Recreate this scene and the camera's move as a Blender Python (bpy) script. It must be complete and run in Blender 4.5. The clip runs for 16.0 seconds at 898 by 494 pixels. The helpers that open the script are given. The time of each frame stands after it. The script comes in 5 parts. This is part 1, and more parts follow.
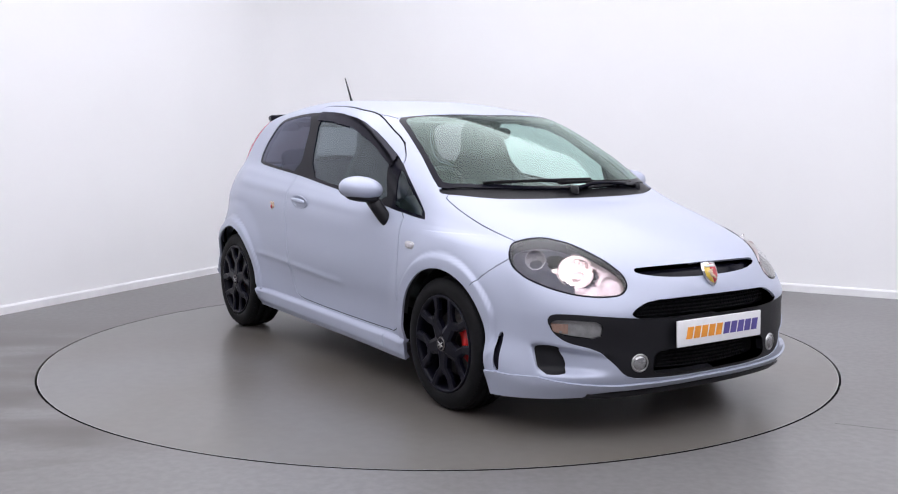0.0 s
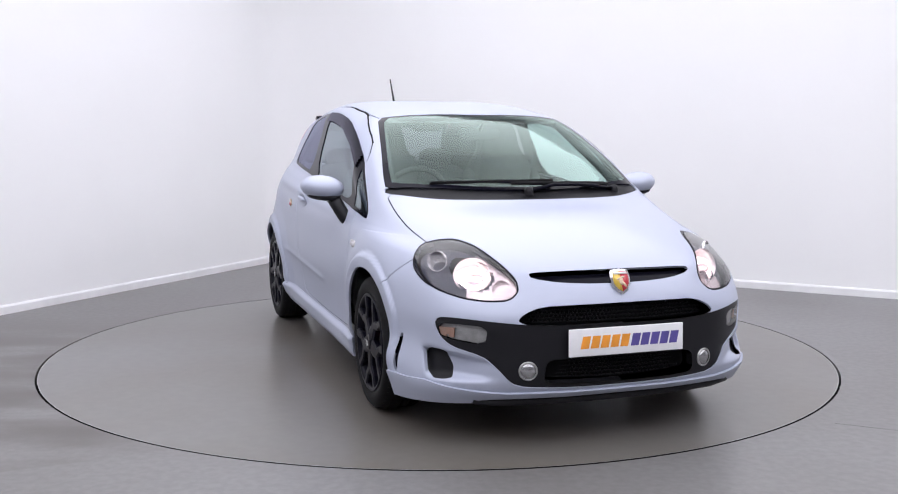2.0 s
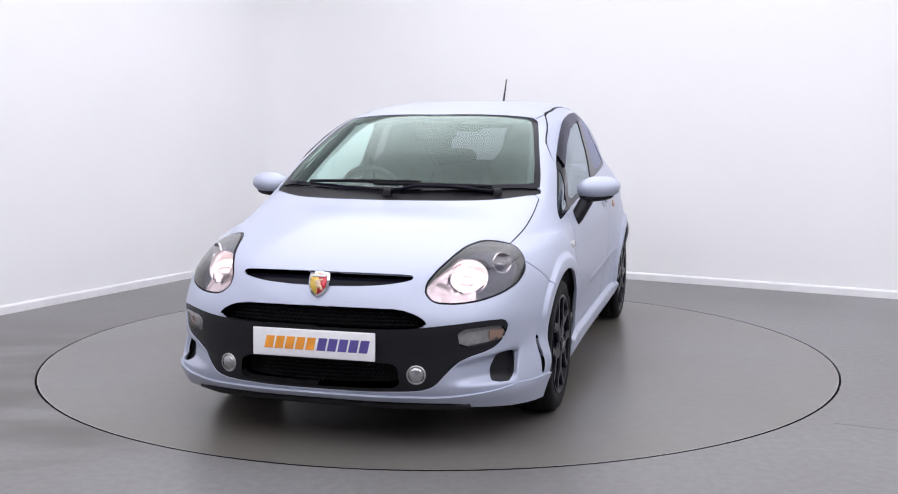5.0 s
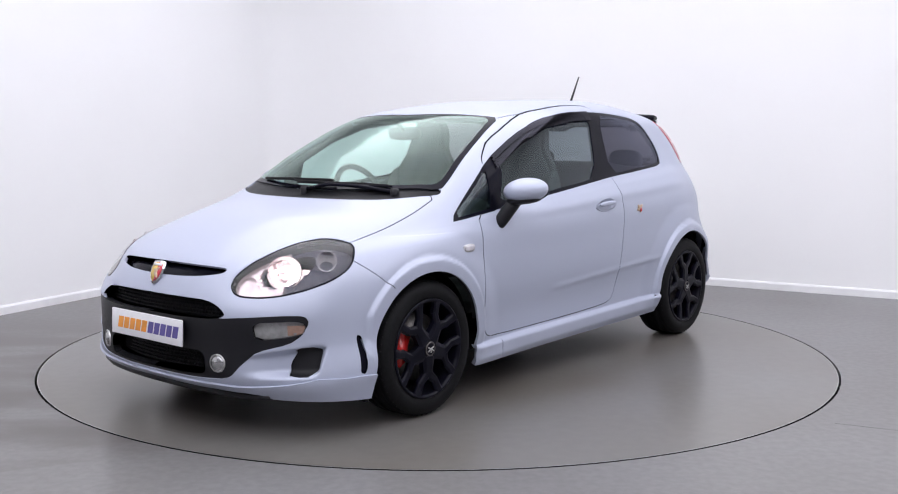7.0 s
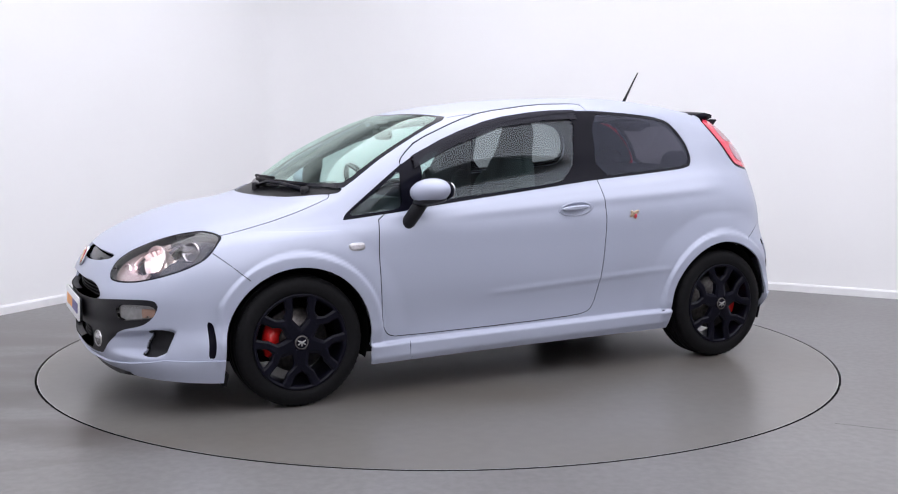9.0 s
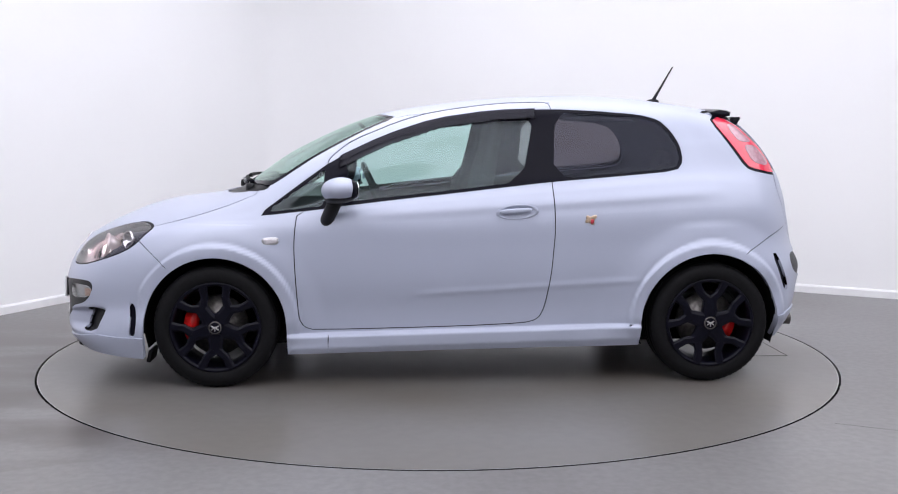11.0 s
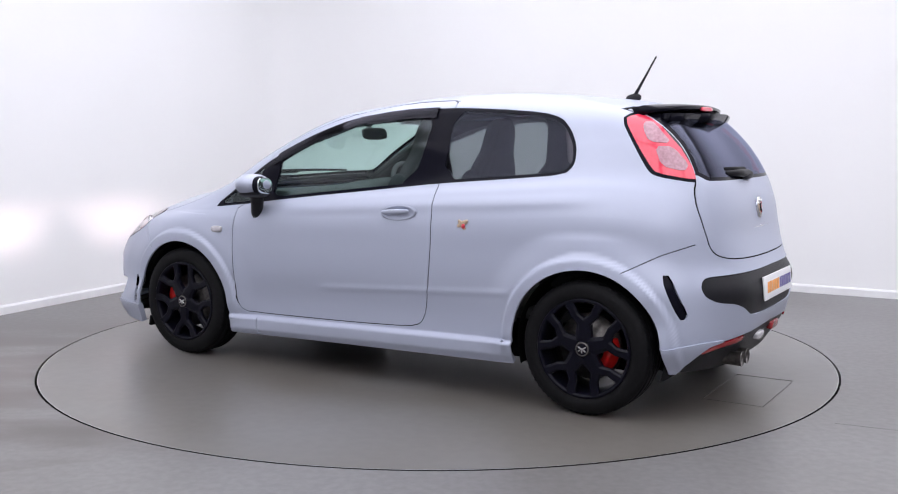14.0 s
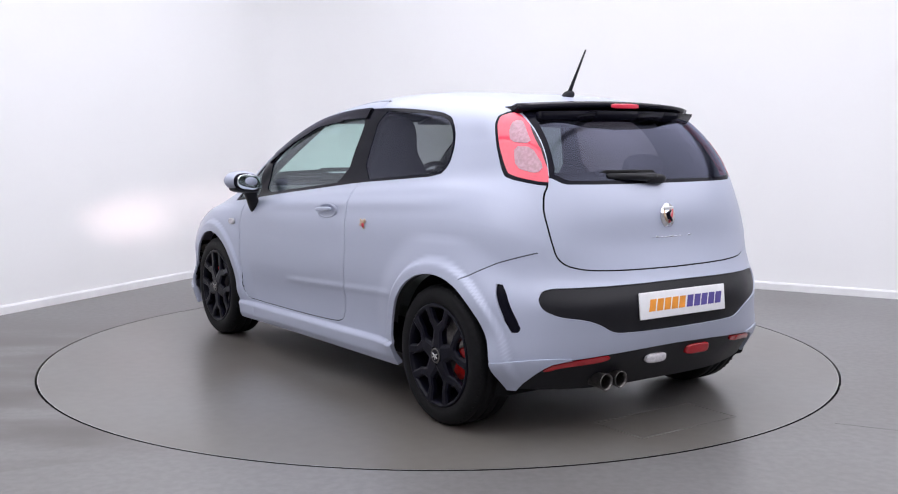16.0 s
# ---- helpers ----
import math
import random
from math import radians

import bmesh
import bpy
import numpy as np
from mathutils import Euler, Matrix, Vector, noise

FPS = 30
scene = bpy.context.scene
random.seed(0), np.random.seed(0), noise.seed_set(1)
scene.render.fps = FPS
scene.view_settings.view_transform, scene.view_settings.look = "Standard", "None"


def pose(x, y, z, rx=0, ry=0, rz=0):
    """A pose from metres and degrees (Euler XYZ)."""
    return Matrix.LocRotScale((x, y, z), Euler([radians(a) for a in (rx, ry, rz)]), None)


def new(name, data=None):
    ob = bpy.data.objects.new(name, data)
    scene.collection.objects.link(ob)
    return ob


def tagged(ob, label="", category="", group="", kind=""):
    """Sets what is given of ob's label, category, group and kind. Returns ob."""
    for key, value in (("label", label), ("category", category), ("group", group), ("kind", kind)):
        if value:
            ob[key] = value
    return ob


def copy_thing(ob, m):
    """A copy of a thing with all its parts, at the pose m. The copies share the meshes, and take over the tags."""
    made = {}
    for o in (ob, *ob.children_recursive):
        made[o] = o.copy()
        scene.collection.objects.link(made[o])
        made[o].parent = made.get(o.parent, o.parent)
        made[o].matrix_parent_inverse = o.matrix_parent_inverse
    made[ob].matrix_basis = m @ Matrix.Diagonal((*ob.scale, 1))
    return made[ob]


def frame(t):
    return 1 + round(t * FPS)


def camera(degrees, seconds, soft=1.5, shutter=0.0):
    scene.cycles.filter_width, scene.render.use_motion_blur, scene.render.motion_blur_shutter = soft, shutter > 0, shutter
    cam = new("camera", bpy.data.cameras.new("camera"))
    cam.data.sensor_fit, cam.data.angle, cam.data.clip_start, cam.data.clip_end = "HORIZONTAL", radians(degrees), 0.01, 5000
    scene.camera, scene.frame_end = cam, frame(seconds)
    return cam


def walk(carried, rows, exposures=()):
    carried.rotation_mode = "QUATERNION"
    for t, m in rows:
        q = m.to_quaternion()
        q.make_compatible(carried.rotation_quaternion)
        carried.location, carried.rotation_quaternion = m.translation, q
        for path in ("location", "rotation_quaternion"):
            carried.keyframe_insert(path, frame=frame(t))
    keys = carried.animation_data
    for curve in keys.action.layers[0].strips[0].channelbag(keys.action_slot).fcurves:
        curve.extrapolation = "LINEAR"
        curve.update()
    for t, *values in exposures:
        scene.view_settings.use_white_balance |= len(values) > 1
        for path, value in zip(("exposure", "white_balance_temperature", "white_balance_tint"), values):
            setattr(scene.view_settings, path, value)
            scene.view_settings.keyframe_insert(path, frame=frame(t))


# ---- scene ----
# ======== camera ========
cam = camera(48.02, 16.0, soft=1.1)
EYE = (0.0, -5.949, 1.2575)
AIM = Matrix.Translation(EYE) @ pose(0, 0, 0, 90 - 6.24, 0, -0.54) @ pose(0, 0, 0, 0, 0, 0.1)
walk(cam, [(0, AIM), (16, AIM)], exposures=[(0, 0.0, 6500, 10), (16, 0.0, 6500, 10)])

# ======== world, light ========
world = bpy.data.worlds.new("world")
scene.world = world
world.use_nodes = True
world.node_tree.nodes["Background"].inputs[0].default_value = (0.5, 0.52, 0.56, 1)
world.node_tree.nodes["Background"].inputs[1].default_value = 0.05
PANEL_GLOW = 2.25
LAMP_GLOW = 4300.0


# ======== materials ========
def material(name, colour, rough=0.5, metal=0.0, coat=0.0, grain=0.0, grain_size=30.0, bump=0.0, bump_size=200.0,
             rough_vary=0.0, tint=None, tint_size=2.0, tint_amount=0.0, spec=0.5, emit=None, glow=0.0, coat_rough=0.04):
    m = bpy.data.materials.new(name)
    m.use_nodes = True
    nt = m.node_tree
    b = nt.nodes["Principled BSDF"]
    b.inputs["Base Color"].default_value = (*colour, 1)
    b.inputs["Roughness"].default_value = rough
    b.inputs["Metallic"].default_value = metal
    b.inputs["Coat Weight"].default_value = coat
    b.inputs["Coat Roughness"].default_value = coat_rough
    b.inputs["Specular IOR Level"].default_value = spec
    if emit:
        b.inputs["Emission Color"].default_value = (*emit, 1)
        b.inputs["Emission Strength"].default_value = glow
    if not (grain or bump or rough_vary or tint_amount):
        return m
    co = nt.nodes.new("ShaderNodeTexCoord")

    def cloud(size, detail=5.0):
        n = nt.nodes.new("ShaderNodeTexNoise")
        n.inputs["Scale"].default_value = size
        n.inputs["Detail"].default_value = detail
        nt.links.new(co.outputs["Object"], n.inputs["Vector"])
        return n.outputs["Fac"]

    def ramp(src, lo, hi, a=0.35, c=0.65):
        r = nt.nodes.new("ShaderNodeMapRange")
        r.inputs["From Min"].default_value, r.inputs["From Max"].default_value = a, c
        r.inputs["To Min"].default_value, r.inputs["To Max"].default_value = lo, hi
        nt.links.new(src, r.inputs["Value"])
        return r.outputs["Result"]

    last = None
    if tint_amount:
        mx = nt.nodes.new("ShaderNodeMix")
        mx.data_type = "RGBA"
        mx.inputs["A"].default_value = (*colour, 1)
        mx.inputs["B"].default_value = (*tint, 1)
        nt.links.new(ramp(cloud(tint_size, 3.0), 0, tint_amount, 0.35, 0.75), mx.inputs["Factor"])
        last = mx.outputs["Result"]
    if grain:
        hs = nt.nodes.new("ShaderNodeHueSaturation")
        hs.inputs["Color"].default_value = (*colour, 1)
        if last:
            nt.links.new(last, hs.inputs["Color"])
        nt.links.new(ramp(cloud(grain_size, 8.0), 1 - grain, 1 + grain), hs.inputs["Value"])
        last = hs.outputs["Color"]
    if last:
        nt.links.new(last, b.inputs["Base Color"])
    if rough_vary:
        nt.links.new(ramp(cloud(tint_size * 1.7 + 0.5, 2.0), max(0.02, rough - rough_vary), rough + rough_vary), b.inputs["Roughness"])
    if bump:
        bp = nt.nodes.new("ShaderNodeBump")
        bp.inputs["Strength"].default_value = bump
        bp.inputs["Distance"].default_value = 0.002
        nt.links.new(cloud(bump_size, 3.0), bp.inputs["Height"])
        nt.links.new(bp.outputs["Normal"], b.inputs["Normal"])
    return m


def glass(name, tint, ior=1.5, rough=0.0, sheen=(1, 1, 1), gain=1.8):
    m = bpy.data.materials.new(name)
    m.use_nodes = True
    nt = m.node_tree
    nt.nodes.clear()
    out = nt.nodes.new("ShaderNodeOutputMaterial")
    mix = nt.nodes.new("ShaderNodeMixShader")
    lw = nt.nodes.new("ShaderNodeLayerWeight")
    lw.inputs["Blend"].default_value = 0.5
    pw = nt.nodes.new("ShaderNodeMath")
    pw.operation = "POWER"
    pw.inputs[1].default_value = 4.0
    ml = nt.nodes.new("ShaderNodeMath")
    ml.operation = "MULTIPLY_ADD"
    base = ((ior - 1) / (ior + 1)) ** 2 * gain
    ml.inputs[1].default_value, ml.inputs[2].default_value = 1 - base, base
    tr = nt.nodes.new("ShaderNodeBsdfTransparent")
    gl = nt.nodes.new("ShaderNodeBsdfGlossy")
    tr.inputs["Color"].default_value = (*tint, 1)
    gl.inputs["Roughness"].default_value = rough
    gl.inputs["Color"].default_value = (*sheen, 1)
    nt.links.new(lw.outputs["Facing"], pw.inputs[0])
    nt.links.new(pw.outputs[0], ml.inputs[0])
    nt.links.new(ml.outputs[0], mix.inputs[0])
    nt.links.new(tr.outputs[0], mix.inputs[1])
    nt.links.new(gl.outputs[0], mix.inputs[2])
    nt.links.new(mix.outputs[0], out.inputs["Surface"])
    return m


PAINT = material("grey_blue_paint", (0.415, 0.447, 0.555), 0.45, coat=0.28, grain=0.03, grain_size=900, bump=0.015, bump_size=25, metal=0.15, coat_rough=0.16)
WALL = material("white_wall_paint", (0.90, 0.90, 0.905), 0.75, grain=0.008, grain_size=1.2, bump=0.08, bump_size=180, tint=(0.88, 0.88, 0.885), tint_size=0.4, tint_amount=0.5)
SKIRT = material("white_skirting_paint", (0.84, 0.84, 0.85), 0.45, grain=0.03, grain_size=6)
CEIL = material("ceiling_paint", (0.8, 0.8, 0.8), 0.8, grain=0.02, grain_size=2)
PANEL = material("light_panel_glow", (0.9, 0.9, 0.9), 0.5, emit=(0.972, 0.964, 1.045), glow=PANEL_GLOW)
FLOOR = material("polished_concrete_floor", (0.172, 0.169, 0.171), 0.34, grain=0.11, grain_size=26, bump=0.02, bump_size=90,
                 tint=(0.098, 0.088, 0.082), tint_size=0.42, tint_amount=0.8)
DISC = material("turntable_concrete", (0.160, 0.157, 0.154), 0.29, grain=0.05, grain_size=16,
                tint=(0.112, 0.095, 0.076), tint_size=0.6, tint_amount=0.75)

def stain_and_shade(mat, mask_of, size, stretch, colour, low, high, wet_rough):
    """Lays damp, dirty patches, and shade painted as colour, over a floor: mask_of says where, and noise gives them
    their outline.
    """
    nt = mat.node_tree
    b = nt.nodes["Principled BSDF"]

    def maths(op, p, q=None):
        n = nt.nodes.new("ShaderNodeMath")
        n.operation = op
        n.use_clamp = op == "MULTIPLY"
        for k, v in enumerate((p, q)):
            if v is None:
                continue
            if isinstance(v, (int, float)):
                n.inputs[k].default_value = v
            else:
                nt.links.new(v, n.inputs[k])
        return n.outputs[0]

    def step(v, a, c):
        n = nt.nodes.new("ShaderNodeMapRange")
        n.interpolation_type = "SMOOTHSTEP"
        n.inputs["From Min"].default_value, n.inputs["From Max"].default_value = a, c
        nt.links.new(v, n.inputs["Value"])
        return n.outputs["Result"]

    co = nt.nodes.new("ShaderNodeTexCoord")
    xyz = nt.nodes.new("ShaderNodeSeparateXYZ")
    nt.links.new(co.outputs["Object"], xyz.inputs[0])
    where = mask_of(maths, step, xyz.outputs[0], xyz.outputs[1])
    mp = nt.nodes.new("ShaderNodeMapping")
    mp.inputs["Rotation"].default_value[2] = radians(-stretch[0])
    mp.inputs["Scale"].default_value = (1.0, stretch[1], 1.0)
    nt.links.new(co.outputs["Object"], mp.inputs["Vector"])
    ns = nt.nodes.new("ShaderNodeTexNoise")
    ns.inputs["Scale"].default_value, ns.inputs["Detail"].default_value, ns.inputs["Roughness"].default_value = size, 2.5, 0.45
    nt.links.new(mp.outputs["Vector"], ns.inputs["Vector"])
    amount = maths("MULTIPLY", where, step(ns.outputs["Fac"], low, high))
    mx = nt.nodes.new("ShaderNodeMix")
    mx.data_type = "RGBA"
    nt.links.new(b.inputs["Base Color"].links[0].from_socket, mx.inputs["A"])
    mx.inputs["B"].default_value = (*colour, 1)
    nt.links.new(amount, mx.inputs["Factor"])
    nt.links.new(mx.outputs["Result"], b.inputs["Base Color"])
    rg = nt.nodes.new("ShaderNodeMapRange")
    rg.inputs["To Min"].default_value, rg.inputs["To Max"].default_value = b.inputs["Roughness"].default_value, wet_rough
    nt.links.new(amount, rg.inputs["Value"])
    nt.links.new(rg.outputs["Result"], b.inputs["Roughness"])


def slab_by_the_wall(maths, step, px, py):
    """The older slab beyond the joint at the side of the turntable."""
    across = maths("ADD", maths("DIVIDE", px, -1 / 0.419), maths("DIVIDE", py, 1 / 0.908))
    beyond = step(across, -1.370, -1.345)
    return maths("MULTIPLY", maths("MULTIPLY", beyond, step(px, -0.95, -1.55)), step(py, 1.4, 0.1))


# Drips round the car, with the car's shade on the deck painted in.
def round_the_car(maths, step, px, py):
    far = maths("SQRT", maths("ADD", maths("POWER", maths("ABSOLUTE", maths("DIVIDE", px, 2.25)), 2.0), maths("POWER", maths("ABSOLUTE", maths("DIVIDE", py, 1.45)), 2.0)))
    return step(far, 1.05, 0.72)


stain_and_shade(FLOOR, slab_by_the_wall, 1.1, (24.8, 3.0), (0.064, 0.054, 0.049), 0.28, 0.62, 0.30)
stain_and_shade(DISC, round_the_car, 0.8, (0.0, 1.5), (0.104, 0.091, 0.077), 0.25, 0.80, 0.285)
STEEL = material("worn_steel_edge", (0.45, 0.45, 0.45), 0.35, metal=1.0, grain=0.2, grain_size=30)
HATCHSTEEL = material("dull_hatch_steel", (0.17, 0.165, 0.16), 0.45, metal=0.4, grain=0.25, grain_size=20)
DARK = material("dark_gap", (0.006, 0.006, 0.007), 0.8, grain=0.2, spec=0.1)
PLASTIC = material("black_grained_plastic", (0.009, 0.009, 0.012), 0.45, grain=0.1, grain_size=300, bump=0.15, bump_size=900, spec=0.28)
SCUTTLE = material("dark_scuttle_plastic", (0.006, 0.006, 0.008), 0.35, grain=0.15, grain_size=120, bump=0.1, bump_size=500, spec=0.12)
BLACK = material("gloss_black_trim", (0.006, 0.006, 0.011), 0.15, coat=0.0, grain=0.1, grain_size=200, spec=0.08)
RUBBER = material("tyre_rubber", (0.006, 0.006, 0.007), 0.6, grain=0.2, grain_size=60, bump=0.2, bump_size=300, spec=0.14)
RIM = material("satin_black_alloy", (0.004, 0.004, 0.009), 0.30, coat=0.0, grain=0.15, grain_size=80, spec=0.13)
CHROME = material("chrome", (0.8, 0.8, 0.82), 0.1, metal=1.0, grain=0.05, grain_size=50)
CHROME_DULL = material("brushed_steel", (0.55, 0.55, 0.55), 0.3, metal=1.0, grain=0.15, grain_size=40)
DISCMAT = material("brake_disc_steel", (0.16, 0.15, 0.145), 0.45, metal=1.0, grain=0.25, grain_size=50)
RED = material("red_caliper_paint", (0.62, 0.012, 0.012), 0.3, coat=0.6, grain=0.05)
REDLENS = material("red_lamp_lens", (0.62, 0.03, 0.07), 0.12, coat=0.8, grain=0.06, grain_size=60, emit=(1.0, 0.06, 0.1), glow=0.15)
SMOKELENS = material("smoked_plum_lens", (0.03, 0.012, 0.02), 0.12, coat=0.1, grain=0.06, grain_size=60)
CLEARLENS = material("clear_lamp_insert", (0.56, 0.54, 0.57), 0.15, coat=0.8, bump=0.5, bump_size=120, grain=0.12, grain_size=70)
LENSGREY = material("grey_ribbed_lens", (0.30, 0.30, 0.29), 0.2, coat=0.6, bump=0.3, bump_size=60, grain=0.12, grain_size=40)
AMBER = material("amber_lamp_insert", (0.36, 0.22, 0.16), 0.2, coat=0.8, grain=0.1, grain_size=90)
REFLECTOR = material("lamp_reflector", (0.75, 0.72, 0.74), 0.22, metal=0.9, bump=0.4, bump_size=90, grain=0.1, grain_size=60)
BEZEL = material("lamp_bezel_grey", (0.045, 0.045, 0.065), 0.55, metal=0.0, grain=0.08, grain_size=40, spec=0.2)
LAMPGLOW = material("lit_bulb", (1, 1, 1), 0.5, emit=(1.0, 0.76, 0.77), glow=LAMP_GLOW)
BOWLGLOW = material("lit_reflector_bowl", (0.8, 0.76, 0.77), 0.3, metal=0.5, bump=0.5, bump_size=70, emit=(1.0, 0.86, 0.85), glow=2.2, grain=0.1)
BOWL = material("faceted_bowl", (0.62, 0.53, 0.54), 0.28, metal=0.9, bump=0.5, bump_size=55, emit=(1.0, 0.80, 0.79), glow=0.10, grain=0.12, grain_size=50)
LITFACE = material("lit_faceted_reflector", (0.55, 0.46, 0.47), 0.25, metal=0.7, bump=0.6, bump_size=60, emit=(1.0, 0.72, 0.71), glow=0.10, grain=0.25, grain_size=45)
# Grey instead of black, so the bumper joints look thinner.
SEAM = material("grey_panel_joint", (0.10, 0.105, 0.125), 0.7, grain=0.2, grain_size=90, spec=0.2)
SLEEVE = material("glowing_projector_sleeve", (0.02, 0.02, 0.02), 0.8, emit=(1.0, 0.85, 0.84), glow=1.3, grain=0.1)
DEEPRED = material("deep_red_reflector", (0.34, 0.010, 0.016), 0.15, coat=0.4, grain=0.1, grain_size=90)
TAILCLEAR = material("pink_clear_tail_insert", (0.42, 0.22, 0.27), 0.15, coat=0.6, bump=0.5, bump_size=120, grain=0.14, grain_size=70)
FOGLENS = material("fog_lamp_lens", (0.42, 0.42, 0.43), 0.16, metal=0.85, bump=0.6, bump_size=80, grain=0.2, grain_size=60)
CABIN = material("dark_grey_cabin_trim", (0.030, 0.031, 0.034), 0.65, grain=0.15, grain_size=60, bump=0.2, bump_size=400)
HEADLINER = material("grey_headliner", (0.30, 0.30, 0.30), 0.9, grain=0.1, grain_size=90)
SEATCLOTH = material("black_seat_cloth", (0.03, 0.031, 0.036), 0.85, grain=0.25, grain_size=120, bump=0.3, bump_size=500)
GLASS_CLEAR = glass("lamp_cover_clear", (0.95, 0.95, 0.97), 1.35)
GLASS_SCREEN = glass("windscreen_green_tint", (0.78, 0.91, 0.865), 1.58, 0.07, sheen=(0.82, 1.0, 0.91), gain=0.8)
GLASS_DOOR = glass("door_glass_green_tint", (0.68, 0.84, 0.80), 1.55, 0.07, sheen=(0.85, 0.93, 1.0), gain=1.0)
GLASS_DARK = glass("privacy_glass", (0.30, 0.285, 0.30), 1.46, 0.10, sheen=(0.55, 0.58, 0.75), gain=1.0)
GLASS_REAR = glass("rear_privacy_glass", (0.20, 0.20, 0.225), 1.55, 0.10, sheen=(0.55, 0.58, 0.80), gain=1.1)
SMOKE = glass("smoked_acrylic", (0.10, 0.09, 0.105), 1.4, 0.05, sheen=(0.4, 0.4, 0.48))
MIRROR = material("mirror_glass", (0.85, 0.9, 0.9), 0.08, metal=1.0, grain=0.02, grain_size=20)
BACKWALL = material("grey_wall_paint", (0.30, 0.30, 0.31), 0.8, grain=0.03, grain_size=1.5, bump=0.08, bump_size=180, tint=(0.24, 0.24, 0.25), tint_size=0.5, tint_amount=0.5)
PLATEWHITE = material("plate_white", (0.82, 0.82, 0.84), 0.35, grain=0.02, grain_size=40)
ORANGE = material("orange_print", (0.85, 0.33, 0.04), 0.4, grain=0.12, grain_size=12)
PURPLE = material("purple_print", (0.10, 0.08, 0.30), 0.4, grain=0.12, grain_size=12)
GOLD = material("yellow_enamel", (0.75, 0.52, 0.08), 0.3, coat=0.5, grain=0.1, grain_size=90)
FLANK = material("worn_gold_foil", (0.55, 0.42, 0.30), 0.35, metal=0.6, grain=0.2, grain_size=120)
REDENAMEL = material("red_enamel", (0.55, 0.03, 0.05), 0.3, coat=0.5, grain=0.1, grain_size=90)


# ======== mesh helpers ========
def mesh_of(name, verts, faces, smooth=True, normals=None):
    me = bpy.data.meshes.new(name)
    me.from_pydata([tuple(v) for v in verts], [], faces)
    me.polygons.foreach_set("use_smooth", [smooth] * len(me.polygons))
    if normals is not None:
        me.normals_split_custom_set_from_vertices([tuple(n) for n in normals])
    me.update()
    return me


def part(name, src, mat, parent, label="", at=None, smooth=True):
    """One mesh object under a thing or a part; src is a bmesh or a mesh."""
    if isinstance(src, bmesh.types.BMesh):
        me = bpy.data.meshes.new(name)
        if smooth:
            for f in src.faces:
                f.smooth = True
        src.to_mesh(me)
        src.free()
    else:
        me = src
    if not me.materials:
        me.materials.append(mat)
    ob = new(name, me)
    ob.parent = parent
    if at is not None:
        ob.matrix_basis = at
    return tagged(ob, label)


def box(sx, sy, sz, bevel=0.0, at=None, seg=2):
    bm = bmesh.new()
    bmesh.ops.create_cube(bm, size=1)
    bmesh.ops.scale(bm, vec=(sx, sy, sz), verts=bm.verts)
    if bevel:
        bmesh.ops.bevel(bm, geom=bm.edges[:], offset=bevel, segments=seg, profile=0.6, affect="EDGES")
    if at is not None:
        bmesh.ops.transform(bm, matrix=at, verts=bm.verts)
    return bm


def join(*bms):
    out = bmesh.new()
    for b in bms:
        me = bpy.data.meshes.new("tmp")
        b.to_mesh(me)
        b.free()
        out.from_mesh(me)
        bpy.data.meshes.remove(me)
    return out


def spin(profile, steps=48, axis="Y", close=False):
    """Lathe (radius, along) pairs round an axis."""
    bm = bmesh.new()
    rings = []
    for i in range(steps):
        a = 2 * math.pi * i / steps
        ring = []
        for r, h in profile:
            c, s = r * math.cos(a), r * math.sin(a)
            ring.append(bm.verts.new({"Y": (c, h, s), "Z": (c, s, h), "X": (h, c, s)}[axis]))
        rings.append(ring)
    n = len(profile)
    for i in range(steps):
        a, b = rings[i], rings[(i + 1) % steps]
        for j in range(n if close else n - 1):
            k = (j + 1) % n
            bm.faces.new((a[j], b[j], b[k], a[k]))
    bmesh.ops.recalc_face_normals(bm, faces=bm.faces)
    return bm


def slab(outline, depth, bevel=0.0, seg=2):
    """A prism: the 2D outline in x, y raised by depth in z."""
    bm = bmesh.new()
    lo = [bm.verts.new((x, y, 0)) for x, y in outline]
    f = bm.faces.new(lo)
    r = bmesh.ops.extrude_face_region(bm, geom=[f])
    bmesh.ops.translate(bm, vec=(0, 0, depth), verts=[v for v in r["geom"] if isinstance(v, bmesh.types.BMVert)])
    bmesh.ops.recalc_face_normals(bm, faces=bm.faces)
    if bevel:
        bmesh.ops.bevel(bm, geom=[e for e in bm.edges if e.calc_face_angle(0) > 0.5], offset=bevel, segments=seg, affect="EDGES")
    return bm


